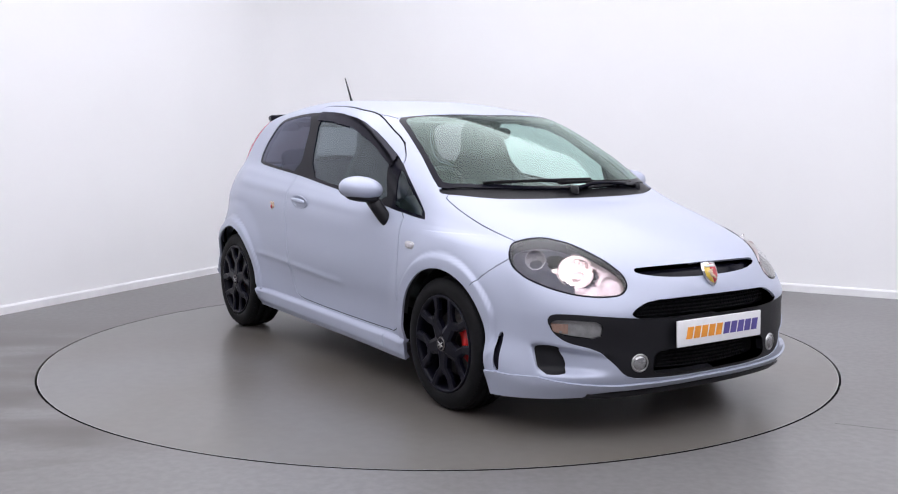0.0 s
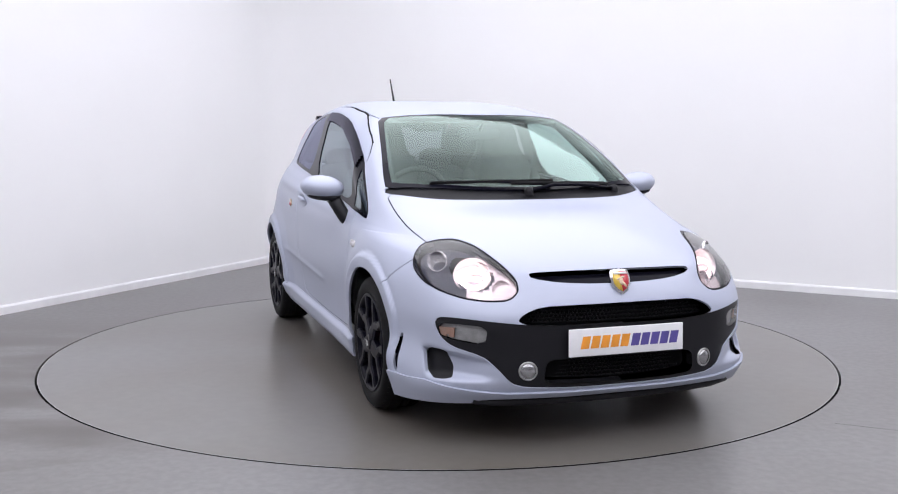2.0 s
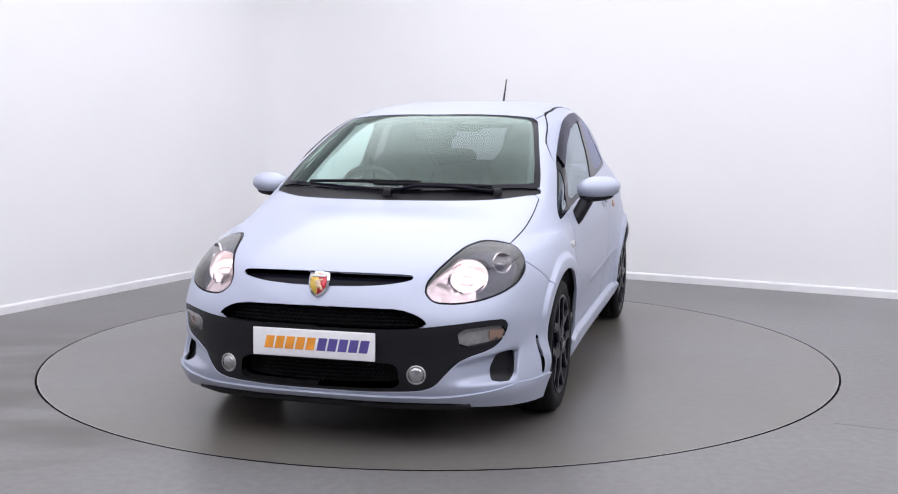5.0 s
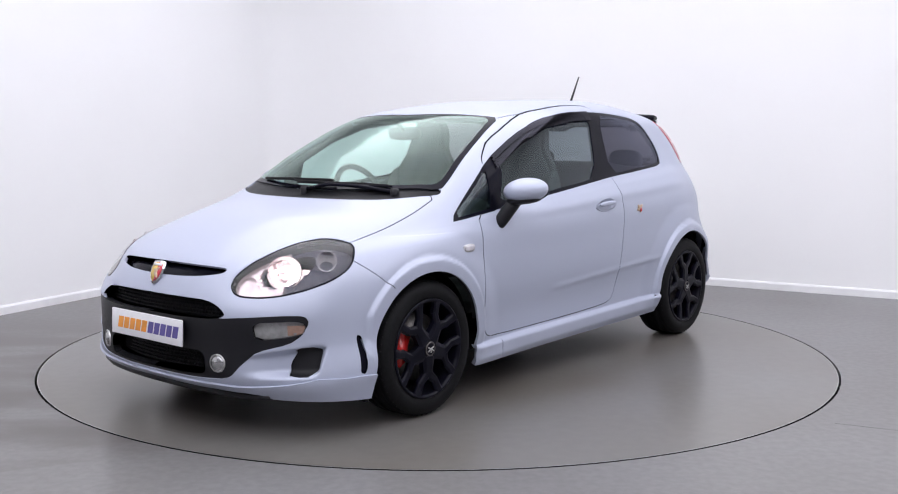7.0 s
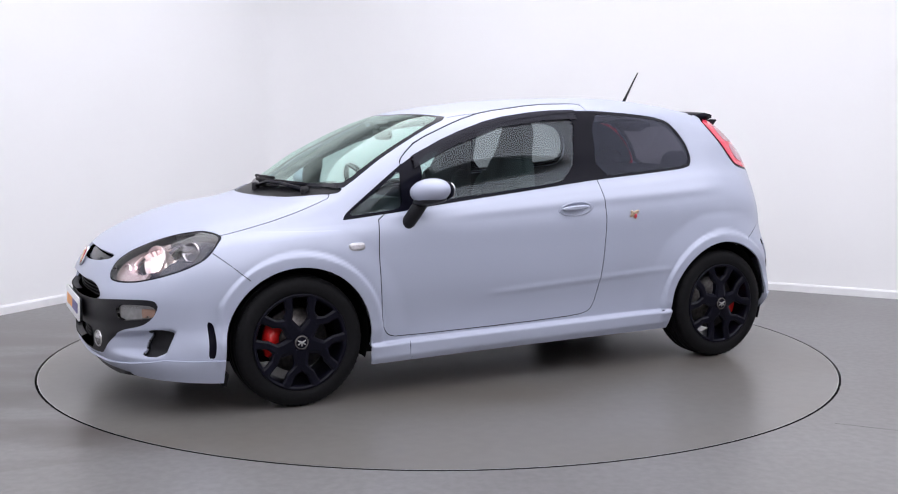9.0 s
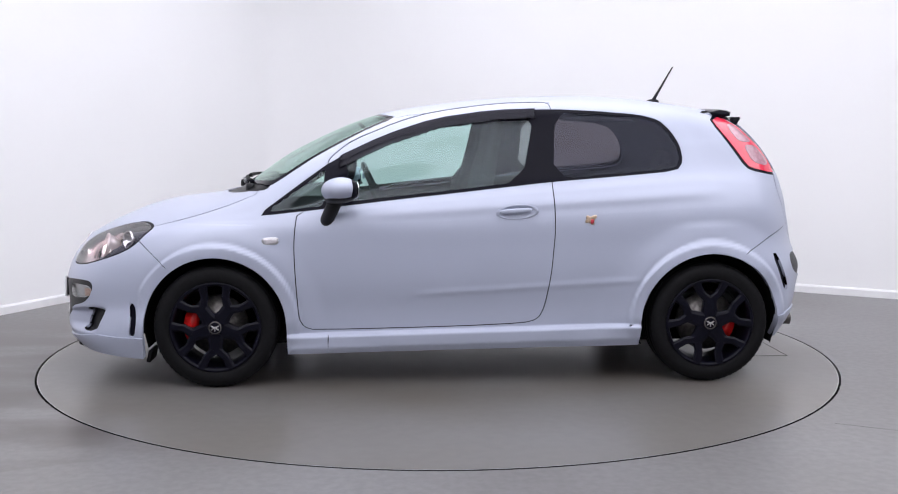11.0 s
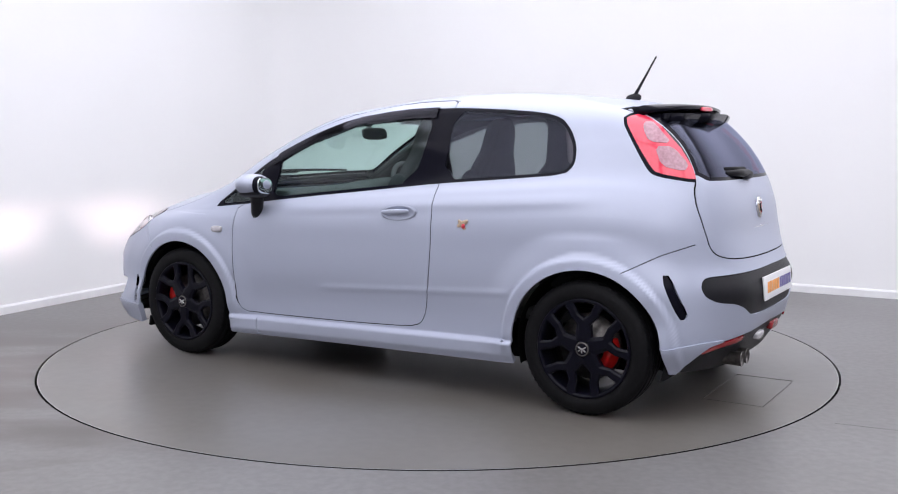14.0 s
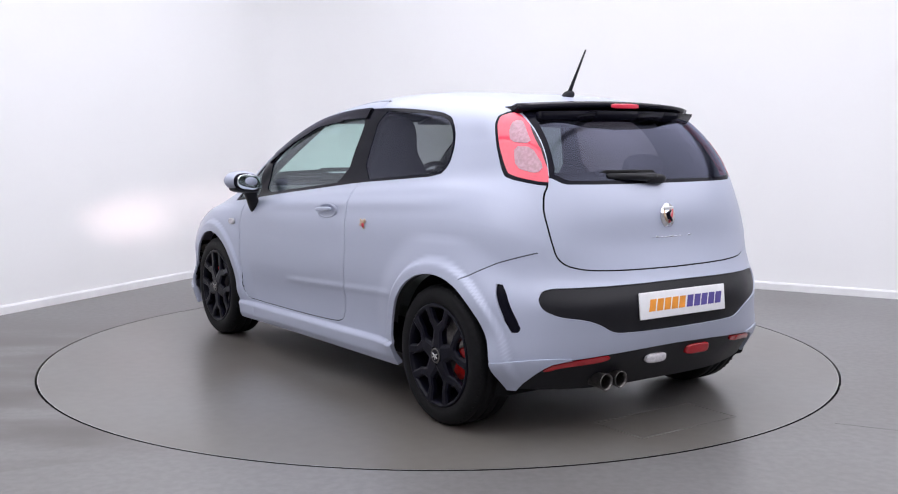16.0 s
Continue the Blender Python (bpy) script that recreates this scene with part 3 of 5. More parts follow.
def carve(name, view, pts, gap=0.0, only=None, keep=(), line=False, gap_name="panel_gap", rounds=2, limit=None, mark=True):
    """Marks the faces inside an outline as the panel name, with a gap of that width along it."""
    outline = np.array(pts, float) if line else poly(pts, rounds)

    def dist(v):
        P, Q, ok = VIEWS[view](v)
        lo, hi = outline.min(0) - 0.08, outline.max(0) + 0.08
        near = ok & (P > lo[0]) & (P < hi[0]) & (Q > lo[1]) & (Q < hi[1])
        d = np.full(P.shape, 9.0 if line else -9.0)
        d[near] = away(P[near], Q[near], outline, not line)
        if line:
            d = gap / 2 - d
        if limit is not None:
            ok = ok & limit(v)
        return d, ok

    cuts = [0.0] if (line or not gap) else [gap / 2, -gap / 2]
    for c in cuts:
        d, ok = dist(np.array(SV))
        split(d - c, ok)
    if not mark:
        return
    d, ok = dist(centres())
    for i in range(len(SF)):
        if not ok[i] or SL[i] in keep or (only and SL[i] not in only):
            continue
        if line:
            if d[i] > 0:
                SL[i] = gap_name
        elif d[i] > gap / 2:
            if name:
                SL[i] = name
        elif gap and d[i] > -gap / 2:
            SL[i] = gap_name


# bumpers
carve("front_bumper", "all", [(1.40, 0.0), (1.40, .55), (1.489, .611), (1.637, .737), (1.75, .735), (2.4, .72), (2.4, 0.0)], 0.0, rounds=0)
carve("rear_bumper", "all", [(-1.36, 0.0), (-1.36, .62), (-1.432, .666), (-1.58, .744), (-1.695, .788), (-1.74, .735), (-1.78, .70), (-2.2, .70), (-2.2, 0.0)], 0.0, rounds=0)
carve("", "side", [(1.489, .611), (1.56, .675), (1.637, .737)], 0.0055, line=True)
carve("", "side", [(-1.432, .666), (-1.58, .744), (-1.70, .79)], 0.0055, line=True)
# bonnet and scuttle
carve("bonnet", "plan", [(2.20, -.3), (2.20, .30), (2.05, .385), (1.90, .54), (1.70, .64), (1.60, .664), (1.40, .690), (1.20, .695), (1.03, .690), (1.13, .590), (1.21, .45), (1.262, .28), (1.285, .09), (1.287, -.2)], 0.005, rounds=1,
      limit=lambda v: v[:, 2] > 0.712 + (v[:, 1] / 0.42) ** 2 * 0.006)
carve("scuttle", "plan", [(1.287, -.2), (1.285, .09), (1.262, .28), (1.21, .45), (1.13, .590), (1.03, .690), (.985, .690), (1.00, .64), (1.09, .5), (1.16, .3), (1.19, .1), (1.19, -.2)], rounds=1, only=("body_shell",))
# windscreen
carve("windscreen_edge", "plan", [(1.19, -.2), (1.19, .1), (1.16, .3), (1.09, .5), (1.00, .682), (.90, .668), (.72, .625), (.55, .588), (.345, .540), (.40, .42), (.44, .25), (.455, 0), (.455, -.2)], rounds=1,
      only=("body_shell", "scuttle"), limit=lambda v: v[:, 2] > 0.93)
carve("windscreen", "plan", [(1.165, -.2), (1.165, .1), (1.135, .3), (1.065, .5), (.985, .645), (.90, .638), (.72, .597), (.55, .560), (.385, .512), (.43, .40), (.46, .25), (.475, 0), (.475, -.2)], rounds=1,
      only=("windscreen_edge",), limit=lambda v: v[:, 2] > 0.93)
carve("", "plan", [(.36, .533), (.20, .55), (0, .562), (-.25, .566), (-.45, .565)], 0.006, line=True, only=("body_shell",), limit=lambda v: v[:, 2] > 1.3)
# side windows
DLO = [(1.048, .863), (.94, .872), (.84, .883), (.61, .912), (.30, .948), (.066, .973), (-.20, 1.003), (-.433, 1.029), (-.786, 1.057), (-1.098, 1.084), (-1.137, 1.134), (-1.128, 1.216), (-1.086, 1.291), (-1.026, 1.349),
       (-.926, 1.375), (-.689, 1.393), (-.449, 1.402), (-.141, 1.390), (.15, 1.348), (.41, 1.262), (.669, 1.141), (.839, 1.019)]
DOOR = [(.858, .781), (.861, .685), (.851, .493), (.840, .349), (.815, .305), (.76, .288), (.05, .300), (-.30, .314), (-.37, .335), (-.402, .399), (-.432, .572), (-.450, .804), (-.44, 1.03), (-.449, 1.30), (-.452, 1.40), (-.445, 1.43),
        (-.412, 1.440), (-.167, 1.432), (.154, 1.388), (.329, 1.340), (.572, 1.240), (.664, 1.170), (.70, 1.13), (.665, .905), (.845, .884)]
carve("door", "side", DOOR, 0.005, rounds=1, only=("body_shell", "panel_gap"))
carve("window_surround", "side", DLO, rounds=1, keep=())
carve("quarter_light", "side", [(1.015, .880), (.84, .898), (.705, .915), (.715, 1.05), (.70, 1.105), (.83, 1.005)], rounds=1, only=("window_surround",))
carve("door_glass", "side", [(.635, .928), (.30, .966), (.066, .991), (-.288, 1.030), (-.362, 1.388), (-.141, 1.374), (.15, 1.331), (.40, 1.246), (.602, 1.152), (.588, 1.07)], rounds=1, only=("window_surround",))
carve("rear_side_glass", "side", [(-.452, 1.046), (-.786, 1.073), (-1.085, 1.099), (-1.121, 1.138), (-1.112, 1.212), (-1.072, 1.282), (-1.016, 1.335), (-.92, 1.360), (-.689, 1.378), (-.468, 1.386)], rounds=1, only=("window_surround",))
# wheel openings
for hx in (HUB_X, -HUB_X):
    R = 0.352 if hx > 0 else 0.36
    arc = [(hx + R * math.cos(math.radians(a)), HUB_Z + R * math.sin(math.radians(a))) for a in range(0, 181, 6)]
    arc = [(hx + R + 0.012, 0.0)] + arc + [(hx - R - 0.012, 0.0)]
    carve("opening", "side", arc, rounds=0)
# side slots
carve("slot_recess", "side", [(1.680, .436), (1.652, .424), (1.643, .35), (1.652, .268), (1.682, .268), (1.675, .35)], rounds=1, only=("front_bumper",))
carve("slot_recess", "side", [(-1.590, .66), (-1.625, .662), (-1.702, .49), (-1.69, .463), (-1.668, .472)], rounds=1, only=("rear_bumper",))
# headlamp
carve("lamp_cover", "lamp", [(-.815, .638), (-.800, .682), (-.740, .730), (-.66, .772), (-.578, .803), (-.48, .820), (-.40, .812), (-.340, .795), (-.325, .755), (-.338, .707), (-.40, .664), (-.50, .630), (-.60, .608), (-.70, .600), (-.785, .606)], 0.007,
      rounds=1, gap_name="lamp_edge")
# nose openings
carve("nose_slot", "front", [(-.2, .717), (.15, .716), (.30, .713), (.375, .708), (.365, .688), (.26, .672), (.1, .664), (-.2, .663)], rounds=1, only=("front_bumper", "bonnet", "panel_gap"))
carve("upper_grille", "front", [(-.2, .590), (.30, .588), (.375, .577), (.43, .552), (.452, .528), (.42, .513), (.30, .508), (-.2, .508)], rounds=1, only=("front_bumper",))
carve("bumper_panel", "front", [(-.2, .512), (.42, .514), (.53, .524), (.66, .534), (.722, .532), (.732, .50), (.715, .45), (.68, .415), (.58, .385), (.525, .335), (.475, .275), (.41, .256), (.2, .248), (-.2, .246)], rounds=1, only=("front_bumper",))
carve("lower_grille", "front", [(-.2, .372), (.30, .372), (.335, .36), (.345, .29), (.32, .268), (-.2, .262)], rounds=1, only=("bumper_panel",))
carve("lamp_recess", "front", [(.560, .503), (.70, .510), (.726, .496), (.716, .448), (.57, .428)], rounds=1, only=("bumper_panel",))
carve("side_intake", "front", [(.741, .399), (.712, .401), (.680, .384), (.660, .330), (.668, .290), (.71, .280), (.746, .280)], rounds=1, only=("front_bumper",))
carve("splitter", "front", [(-.2, .214), (.50, .212), (.585, .203), (.62, .17), (.62, .05), (-.2, .05)], rounds=1, only=("front_bumper",))
# tail
carve("tailgate", "rear", [(-.2, .703), (.30, .708), (.47, .716), (.545, .735), (.578, .77), (.592, .85), (.60, .95), (.585, 1.02), (.562, 1.062), (.53, 1.20), (.505, 1.36), (.48, 1.395), (.2, 1.412), (-.2, 1.412)], 0.006, rounds=1)
carve("tail_lamp_edge", "side", [(-1.308, 1.345), (-1.34, 1.372), (-1.40, 1.40), (-1.85, 1.40), (-1.85, 1.05), (-1.668, 1.055), (-1.50, 1.086), (-1.465, 1.12), (-1.41, 1.20)], rounds=1, only=("body_shell", "panel_gap"),
      limit=lambda v: (v[:, 2] > 1.02) & (v[:, 1] > 0.4))
carve("tail_lamp", "side", [(-1.325, 1.342), (-1.35, 1.360), (-1.40, 1.37), (-1.85, 1.37), (-1.85, 1.065), (-1.66, 1.070), (-1.51, 1.100), (-1.48, 1.13), (-1.425, 1.205)], rounds=1, only=("tail_lamp_edge",),
      limit=lambda v: (v[:, 2] > 1.02) & (v[:, 1] > 0.4))
carve("tail_lamp_inner", "side", [(-1.41, 1.42), (-1.446, 1.345), (-1.585, 1.207), (-1.682, 1.07), (-1.70, 1.03), (-1.95, 1.03), (-1.95, 1.42)], rounds=0, only=("tail_lamp",))
carve("tail_lamp_clear", "side", [(-1.408, 1.326), (-1.442, 1.328), (-1.488, 1.288), (-1.545, 1.230), (-1.458, 1.236), (-1.418, 1.290)], rounds=1, only=("tail_lamp",))
carve("tail_lamp_clear", "side", [(-1.484, 1.218), (-1.554, 1.216), (-1.628, 1.136), (-1.618, 1.106), (-1.525, 1.130)], rounds=1, only=("tail_lamp",))
carve("rear_window_edge", "rear", [(-.2, 1.058), (.30, 1.060), (.556, 1.064), (.524, 1.20), (.498, 1.35), (.47, 1.385), (-.2, 1.40)], rounds=1, only=("tailgate",))
carve("rear_window", "rear", [(-.2, 1.075), (.30, 1.076), (.535, 1.080), (.503, 1.20), (.478, 1.33), (.45, 1.36), (-.2, 1.37)], rounds=1, only=("rear_window_edge",))
carve("rear_panel", "rear", [(-.2, .655), (.60, .650), (.648, .638), (.668, .60), (.655, .56), (.60, .532), (.50, .517), (.44, .495), (.385, .463), (.34, .452), (-.2, .446)], rounds=1, only=("rear_bumper",))
carve("diffuser", "rear", [(-.2, .378), (.35, .370), (.60, .345), (.655, .31), (.70, .24), (.72, .1), (-.2, .1)], rounds=1, only=("rear_bumper",))
carve("reflector", "rear", [(.37, .362), (.60, .337), (.64, .305), (.62, .302), (.58, .318), (.37, .338)], rounds=1, only=("diffuser",))

carve("sill", "side", [(.915, .268), (.76, .274), (.05, .286), (-.35, .300), (-.86, .310), (-.922, .290), (-.93, .1), (.93, .1)], rounds=0, only=("body_shell", "panel_gap"), limit=lambda v: v[:, 2] < 0.34)
carve("front_lip", "all", [(1.55, .262), (1.75, .262), (1.86, .270), (1.96, .252), (2.06, .236), (2.3, .236), (2.3, .1), (1.55, .1)], rounds=0, only=("front_bumper",))
carve("rear_lip", "side", [(-1.55, .338), (-1.64, .345), (-1.74, .36), (-1.80, .36), (-1.80, .1), (-1.55, .1)], rounds=0, only=("rear_bumper",))
carve("", "side", [(.700, .310), (.690, .12)], 0.006, line=True, only=("sill",))
DLO_TOP = np.array([(-.40, 1.399), (-.141, 1.390), (.15, 1.348), (.41, 1.262), (.60, 1.173), (.70, 1.12)])
carve("", "side", DLO_TOP, 0.095, line=True, mark=False)
carve("", "side", [(-.36, 1.30), (-.37, 1.42)], 0.004, line=True, mark=False)
SVA, SNA = np.array(SV), np.array(SN)
SNA /= np.linalg.norm(SNA, axis=1, keepdims=True) + 1e-12


def panel_mesh(name, labels, sides, offset=0.0, rim=0.012, walls=0.0, limit=None):
    """The faces with these labels as a mesh: sides (1,), (-1,) or both; moved along the normal by offset;
    rim: an edge turned inwards; walls: an edge turned back outwards, for recesses."""
    verts, norms, faces = [], [], []
    pick = [f for f, l in zip(SF, SL) if l in labels]
    whole = {(i, j) for f in pick for i, j in zip(f, f[1:] + f[:1])}
    if limit is not None:
        pick = [f for f in pick if limit((SVA[f] + SNA[f] * offset).mean(0))]
    for s in sides:
        index = {}

        def get(i, push):
            key = (i, push)
            if key not in index:
                p = SVA[i] + SNA[i] * push
                index[key] = len(verts)
                verts.append((p[0], s * p[1], p[2]))
                norms.append((SNA[i][0], s * SNA[i][1], SNA[i][2]))
            return index[key]

        edges = {}
        for f in pick:
            g = [get(i, offset) for i in f]
            faces.append(g if s > 0 else g[::-1])
            for i, j in zip(f, f[1:] + f[:1]):
                edges[(i, j)] = edges.get((i, j), 0) + 1
        depth = -rim if rim else walls
        if depth:
            for (i, j) in edges:
                if (j, i) in edges or (abs(SVA[i][1]) < 1e-4 and abs(SVA[j][1]) < 1e-4):
                    continue
                if depth > 0 and (j, i) in whole:
                    continue
                q = []
                mid = SNA[i] + SNA[j]
                for k, d in ((j, 0), (i, 0), (i, depth), (j, depth)):
                    p = SVA[k] + SNA[k] * (offset + d)
                    q.append(len(verts))
                    verts.append((p[0], s * p[1], p[2]))
                    norms.append((0, 0, 0))
                e = Vector(SVA[j] - SVA[i])
                n = e.cross(Vector(mid))
                n = -n if depth > 0 else n
                if n.length > 0:
                    n.normalize()
                for k in q:
                    norms[k] = (n.x, s * n.y, n.z)
                q = q if (depth < 0) else q[::-1]
                faces.append(q if s > 0 else q[::-1])
    return mesh_of(name, verts, faces, normals=norms)


bars = []
for ax, ay, bx, by in ((-0.145, -0.295, 0.145, -0.295), (0.145, -0.295, 0.145, 0.295), (0.145, 0.295, -0.145, 0.295), (-0.145, 0.295, -0.145, -0.295)):
    bars.append(box(abs(bx - ax) + 0.004, abs(by - ay) + 0.004, 0.0024, 0, Matrix.Translation(((ax + bx) / 2, (ay + by) / 2, 0.0006))))
part("hatch_frame", join(*bars), HATCHSTEEL, turntable, "thin steel frame of a floor hatch", at=pose(-1.855, 0.035, 0))
car = new("car")
tagged(car, "pale grey-blue three-door hatchback with black alloy wheels, headlamps lit", "car")


def panel(name, labels, mat, sides=(1, -1), label="", offset=0.0, rim=0.012, walls=0.0, parent=None, limit=None):
    return part(name, panel_mesh(name, labels, sides, offset, rim, walls, limit), mat, parent or car, label)


BOTH = (1, -1)
body = panel("body_shell", ("body_shell",), PAINT, label="pale grey-blue painted body shell")
panel("front_bumper", ("front_bumper",), PAINT)
panel("rear_bumper", ("rear_bumper",), PAINT)
panel("bonnet", ("bonnet",), PAINT)
for s in BOTH:
    panel("sill", ("sill",), PAINT, (s,), label="body-coloured side skirt", offset=0.003, rim=0.03)
    panel("rear_lip", ("rear_lip",), PAINT, (s,), offset=0.008, rim=0.03)
panel("front_lip", ("front_lip",), PAINT, label="body-coloured front lip", offset=0.010, rim=0.03)
tailgate = panel("tailgate", ("tailgate",), PAINT)
panel("bonnet_gap", ("panel_gap",), DARK, label="dark joint round the bonnet", offset=-0.003, rim=0, limit=lambda c: c[0] > 1.0 and (c[2] > 0.738 or c[1] < 0.5))
panel("tailgate_gap", ("panel_gap",), DARK, label="dark joint round the tailgate", offset=-0.003, rim=0, limit=lambda c: c[0] < -1.15 and c[1] < 0.62)
for s in BOTH:
    panel("bumper_seam", ("panel_gap",), SEAM, (s,), offset=-0.003, rim=0, limit=lambda c: c[0] > 1.0 and not (c[2] > 0.738 or c[1] < 0.5))
    panel("rear_bumper_seam", ("panel_gap",), SEAM, (s,), offset=-0.003, rim=0, limit=lambda c: c[0] < -1.15 and c[1] >= 0.62)
    panel("roof_ditch", ("panel_gap",), DARK, (s,), offset=-0.003, rim=0, limit=lambda c: -1.15 <= c[0] <= 1.0 and c[1] < 0.585 and c[2] > 1.3)
    panel("door_gap", ("panel_gap",), DARK, (s,), offset=-0.003, rim=0, limit=lambda c: -1.15 <= c[0] <= 1.0 and not (c[1] < 0.585 and c[2] > 1.3))
panel("scuttle", ("scuttle",), SCUTTLE, label="black plastic scuttle below the windscreen", offset=-0.008, rim=0.02)
screen = panel("windscreen", ("windscreen",), GLASS_SCREEN, label="green tinted windscreen", offset=-0.001, rim=0)
panel("windscreen_seal", ("windscreen_edge",), BLACK, label="black glass border", offset=-0.001, rim=0.006)
doors = []
for s in BOTH:
    d = panel("door", ("door",), PAINT, (s,))
    doors.append(d)
    panel("window_frame", ("window_surround",), BLACK, (s,), label="gloss black window surround", offset=-0.002, rim=0.02)
    panel("window", ("door_glass",), GLASS_DOOR, (s,), label="green tinted door glass", offset=-0.006, rim=0, parent=d)
    panel("quarter_window", ("quarter_light",), GLASS_DOOR, (s,), offset=-0.005, rim=0)
    panel("rear_side_window", ("rear_side_glass",), GLASS_DARK, (s,), label="dark tinted rear side window", offset=-0.004, rim=0)
    for front in (True, False):
        panel("side_slot", ("slot_recess",), BLACK, (s,), label="black slot in the bumper side", offset=-0.012, rim=0, walls=0.012, limit=lambda c: (c[0] > 0) == front)
    panel("side_intake", ("side_intake",), PLASTIC, (s,), label="black corner intake", offset=-0.02, rim=0, walls=0.02)
    panel("reflector", ("reflector",), DEEPRED, (s,), label="red bumper reflector", offset=0.002, rim=0.01)
panel("nose_slot", ("nose_slot",), BLACK, label="black slot below the bonnet", offset=-0.03, rim=0, walls=0.03)
grille = panel("upper_grille", ("upper_grille",), DARK, label="black upper grille", offset=-0.06, rim=0, walls=0.06)
panel("bumper_panel", ("bumper_panel",), PLASTIC, label="black bumper moulding", offset=-0.004, rim=0.03)
lower = panel("lower_grille", ("lower_grille",), DARK, label="black lower grille", offset=-0.06, rim=0, walls=0.06)
panel("splitter", ("splitter",), PLASTIC, label="black lower lip", offset=-0.006, rim=0.03)
bm = bmesh.new()
rings = []
for i in range(25):
    yy = -0.60 + 1.2 * i / 24
    xx = 2.058 - 0.075 * (abs(yy) / 0.6) ** 2.4
    drop = 0.012 * smooth01(np.array((abs(yy) - 0.5) / 0.1))
    rings.append([bm.verts.new((xx + u, yy, v + drop * (1 if v < 0.18 else 0))) for u, v in ((-0.10, 0.20), (0.0, 0.20), (0.012, 0.192), (0.006, 0.172), (-0.02, 0.164), (-0.10, 0.160))])
for a, b in zip(rings, rings[1:]):
    for j in range(6):
        bm.faces.new((a[j], a[(j + 1) % 6], b[(j + 1) % 6], b[j]))
bm.faces.new(rings[0]), bm.faces.new(rings[-1])
bmesh.ops.recalc_face_normals(bm, faces=bm.faces)
part("front_spoiler", bm, PLASTIC, car, "black plastic spoiler below the front lip")
rwin = panel("rear_window", ("rear_window",), GLASS_REAR, label="dark tinted rear window", rim=0, offset=-0.001)
panel("rear_window_seal", ("rear_window_edge",), BLACK, label="black glass border", offset=-0.001, rim=0.006)
panel("rear_panel", ("rear_panel",), PLASTIC, label="black plastic plate surround", offset=-0.006, rim=0.02)
panel("diffuser", ("diffuser",), PLASTIC, label="black lower rear diffuser", offset=-0.006, rim=0.03)

# cabin lining: the inside of doors, pillars and roof
panel("cabin_lining", ("body_shell", "door", "panel_gap", "tail_lamp", "tail_lamp_inner", "tail_lamp_edge", "tail_lamp_clear"), CABIN, label="dark inner trim", offset=-0.035, rim=0,
      limit=lambda c: -1.62 < c[0] < 1.05 and 0.40 < c[2] < 1.36)
panel("headliner", ("body_shell", "panel_gap"), HEADLINER, label="pale headliner", offset=-0.03, rim=0, limit=lambda c: c[2] >= 1.36)

# ---- underbody and wheel wells
bm = box(2.9, 1.30, 0.10, 0.03, pose(0, 0, 0.235))
bm = join(bm, box(0.70, 0.80, 0.08, 0.02, pose(1.66, 0, 0.235)), box(0.50, 0.90, 0.09, 0.02, pose(-1.50, 0, 0.29)), box(2.6, 0.22, 0.06, 0.02, pose(0, 0.2, 0.17)))
part("underbody", bm, DARK, car, "dark underbody")
for hx in (HUB_X, -HUB_X):
    for s in BOTH:
        prof = [(0.362, 0.775), (0.372, 0.74), (0.372, 0.56), (0.0, 0.56)]
        bm = spin(prof, 40)
        bmesh.ops.bisect_plane(bm, geom=bm.verts[:] + bm.edges[:] + bm.faces[:], plane_co=(0, 0, -0.12), plane_no=(0, 0, -1), clear_outer=True)
        bmesh.ops.scale(bm, vec=(1, s, 1), verts=bm.verts)
        part("wheel_well", bm, DARK, car, "black wheel arch liner", at=pose(hx, 0, HUB_Z))
for s in BOTH:
    part("mud_flap", box(0.02, 0.15, 0.06, 0.005, pose(1.595, s * 0.71, 0.155, 0, -12, 0)), RUBBER, car)

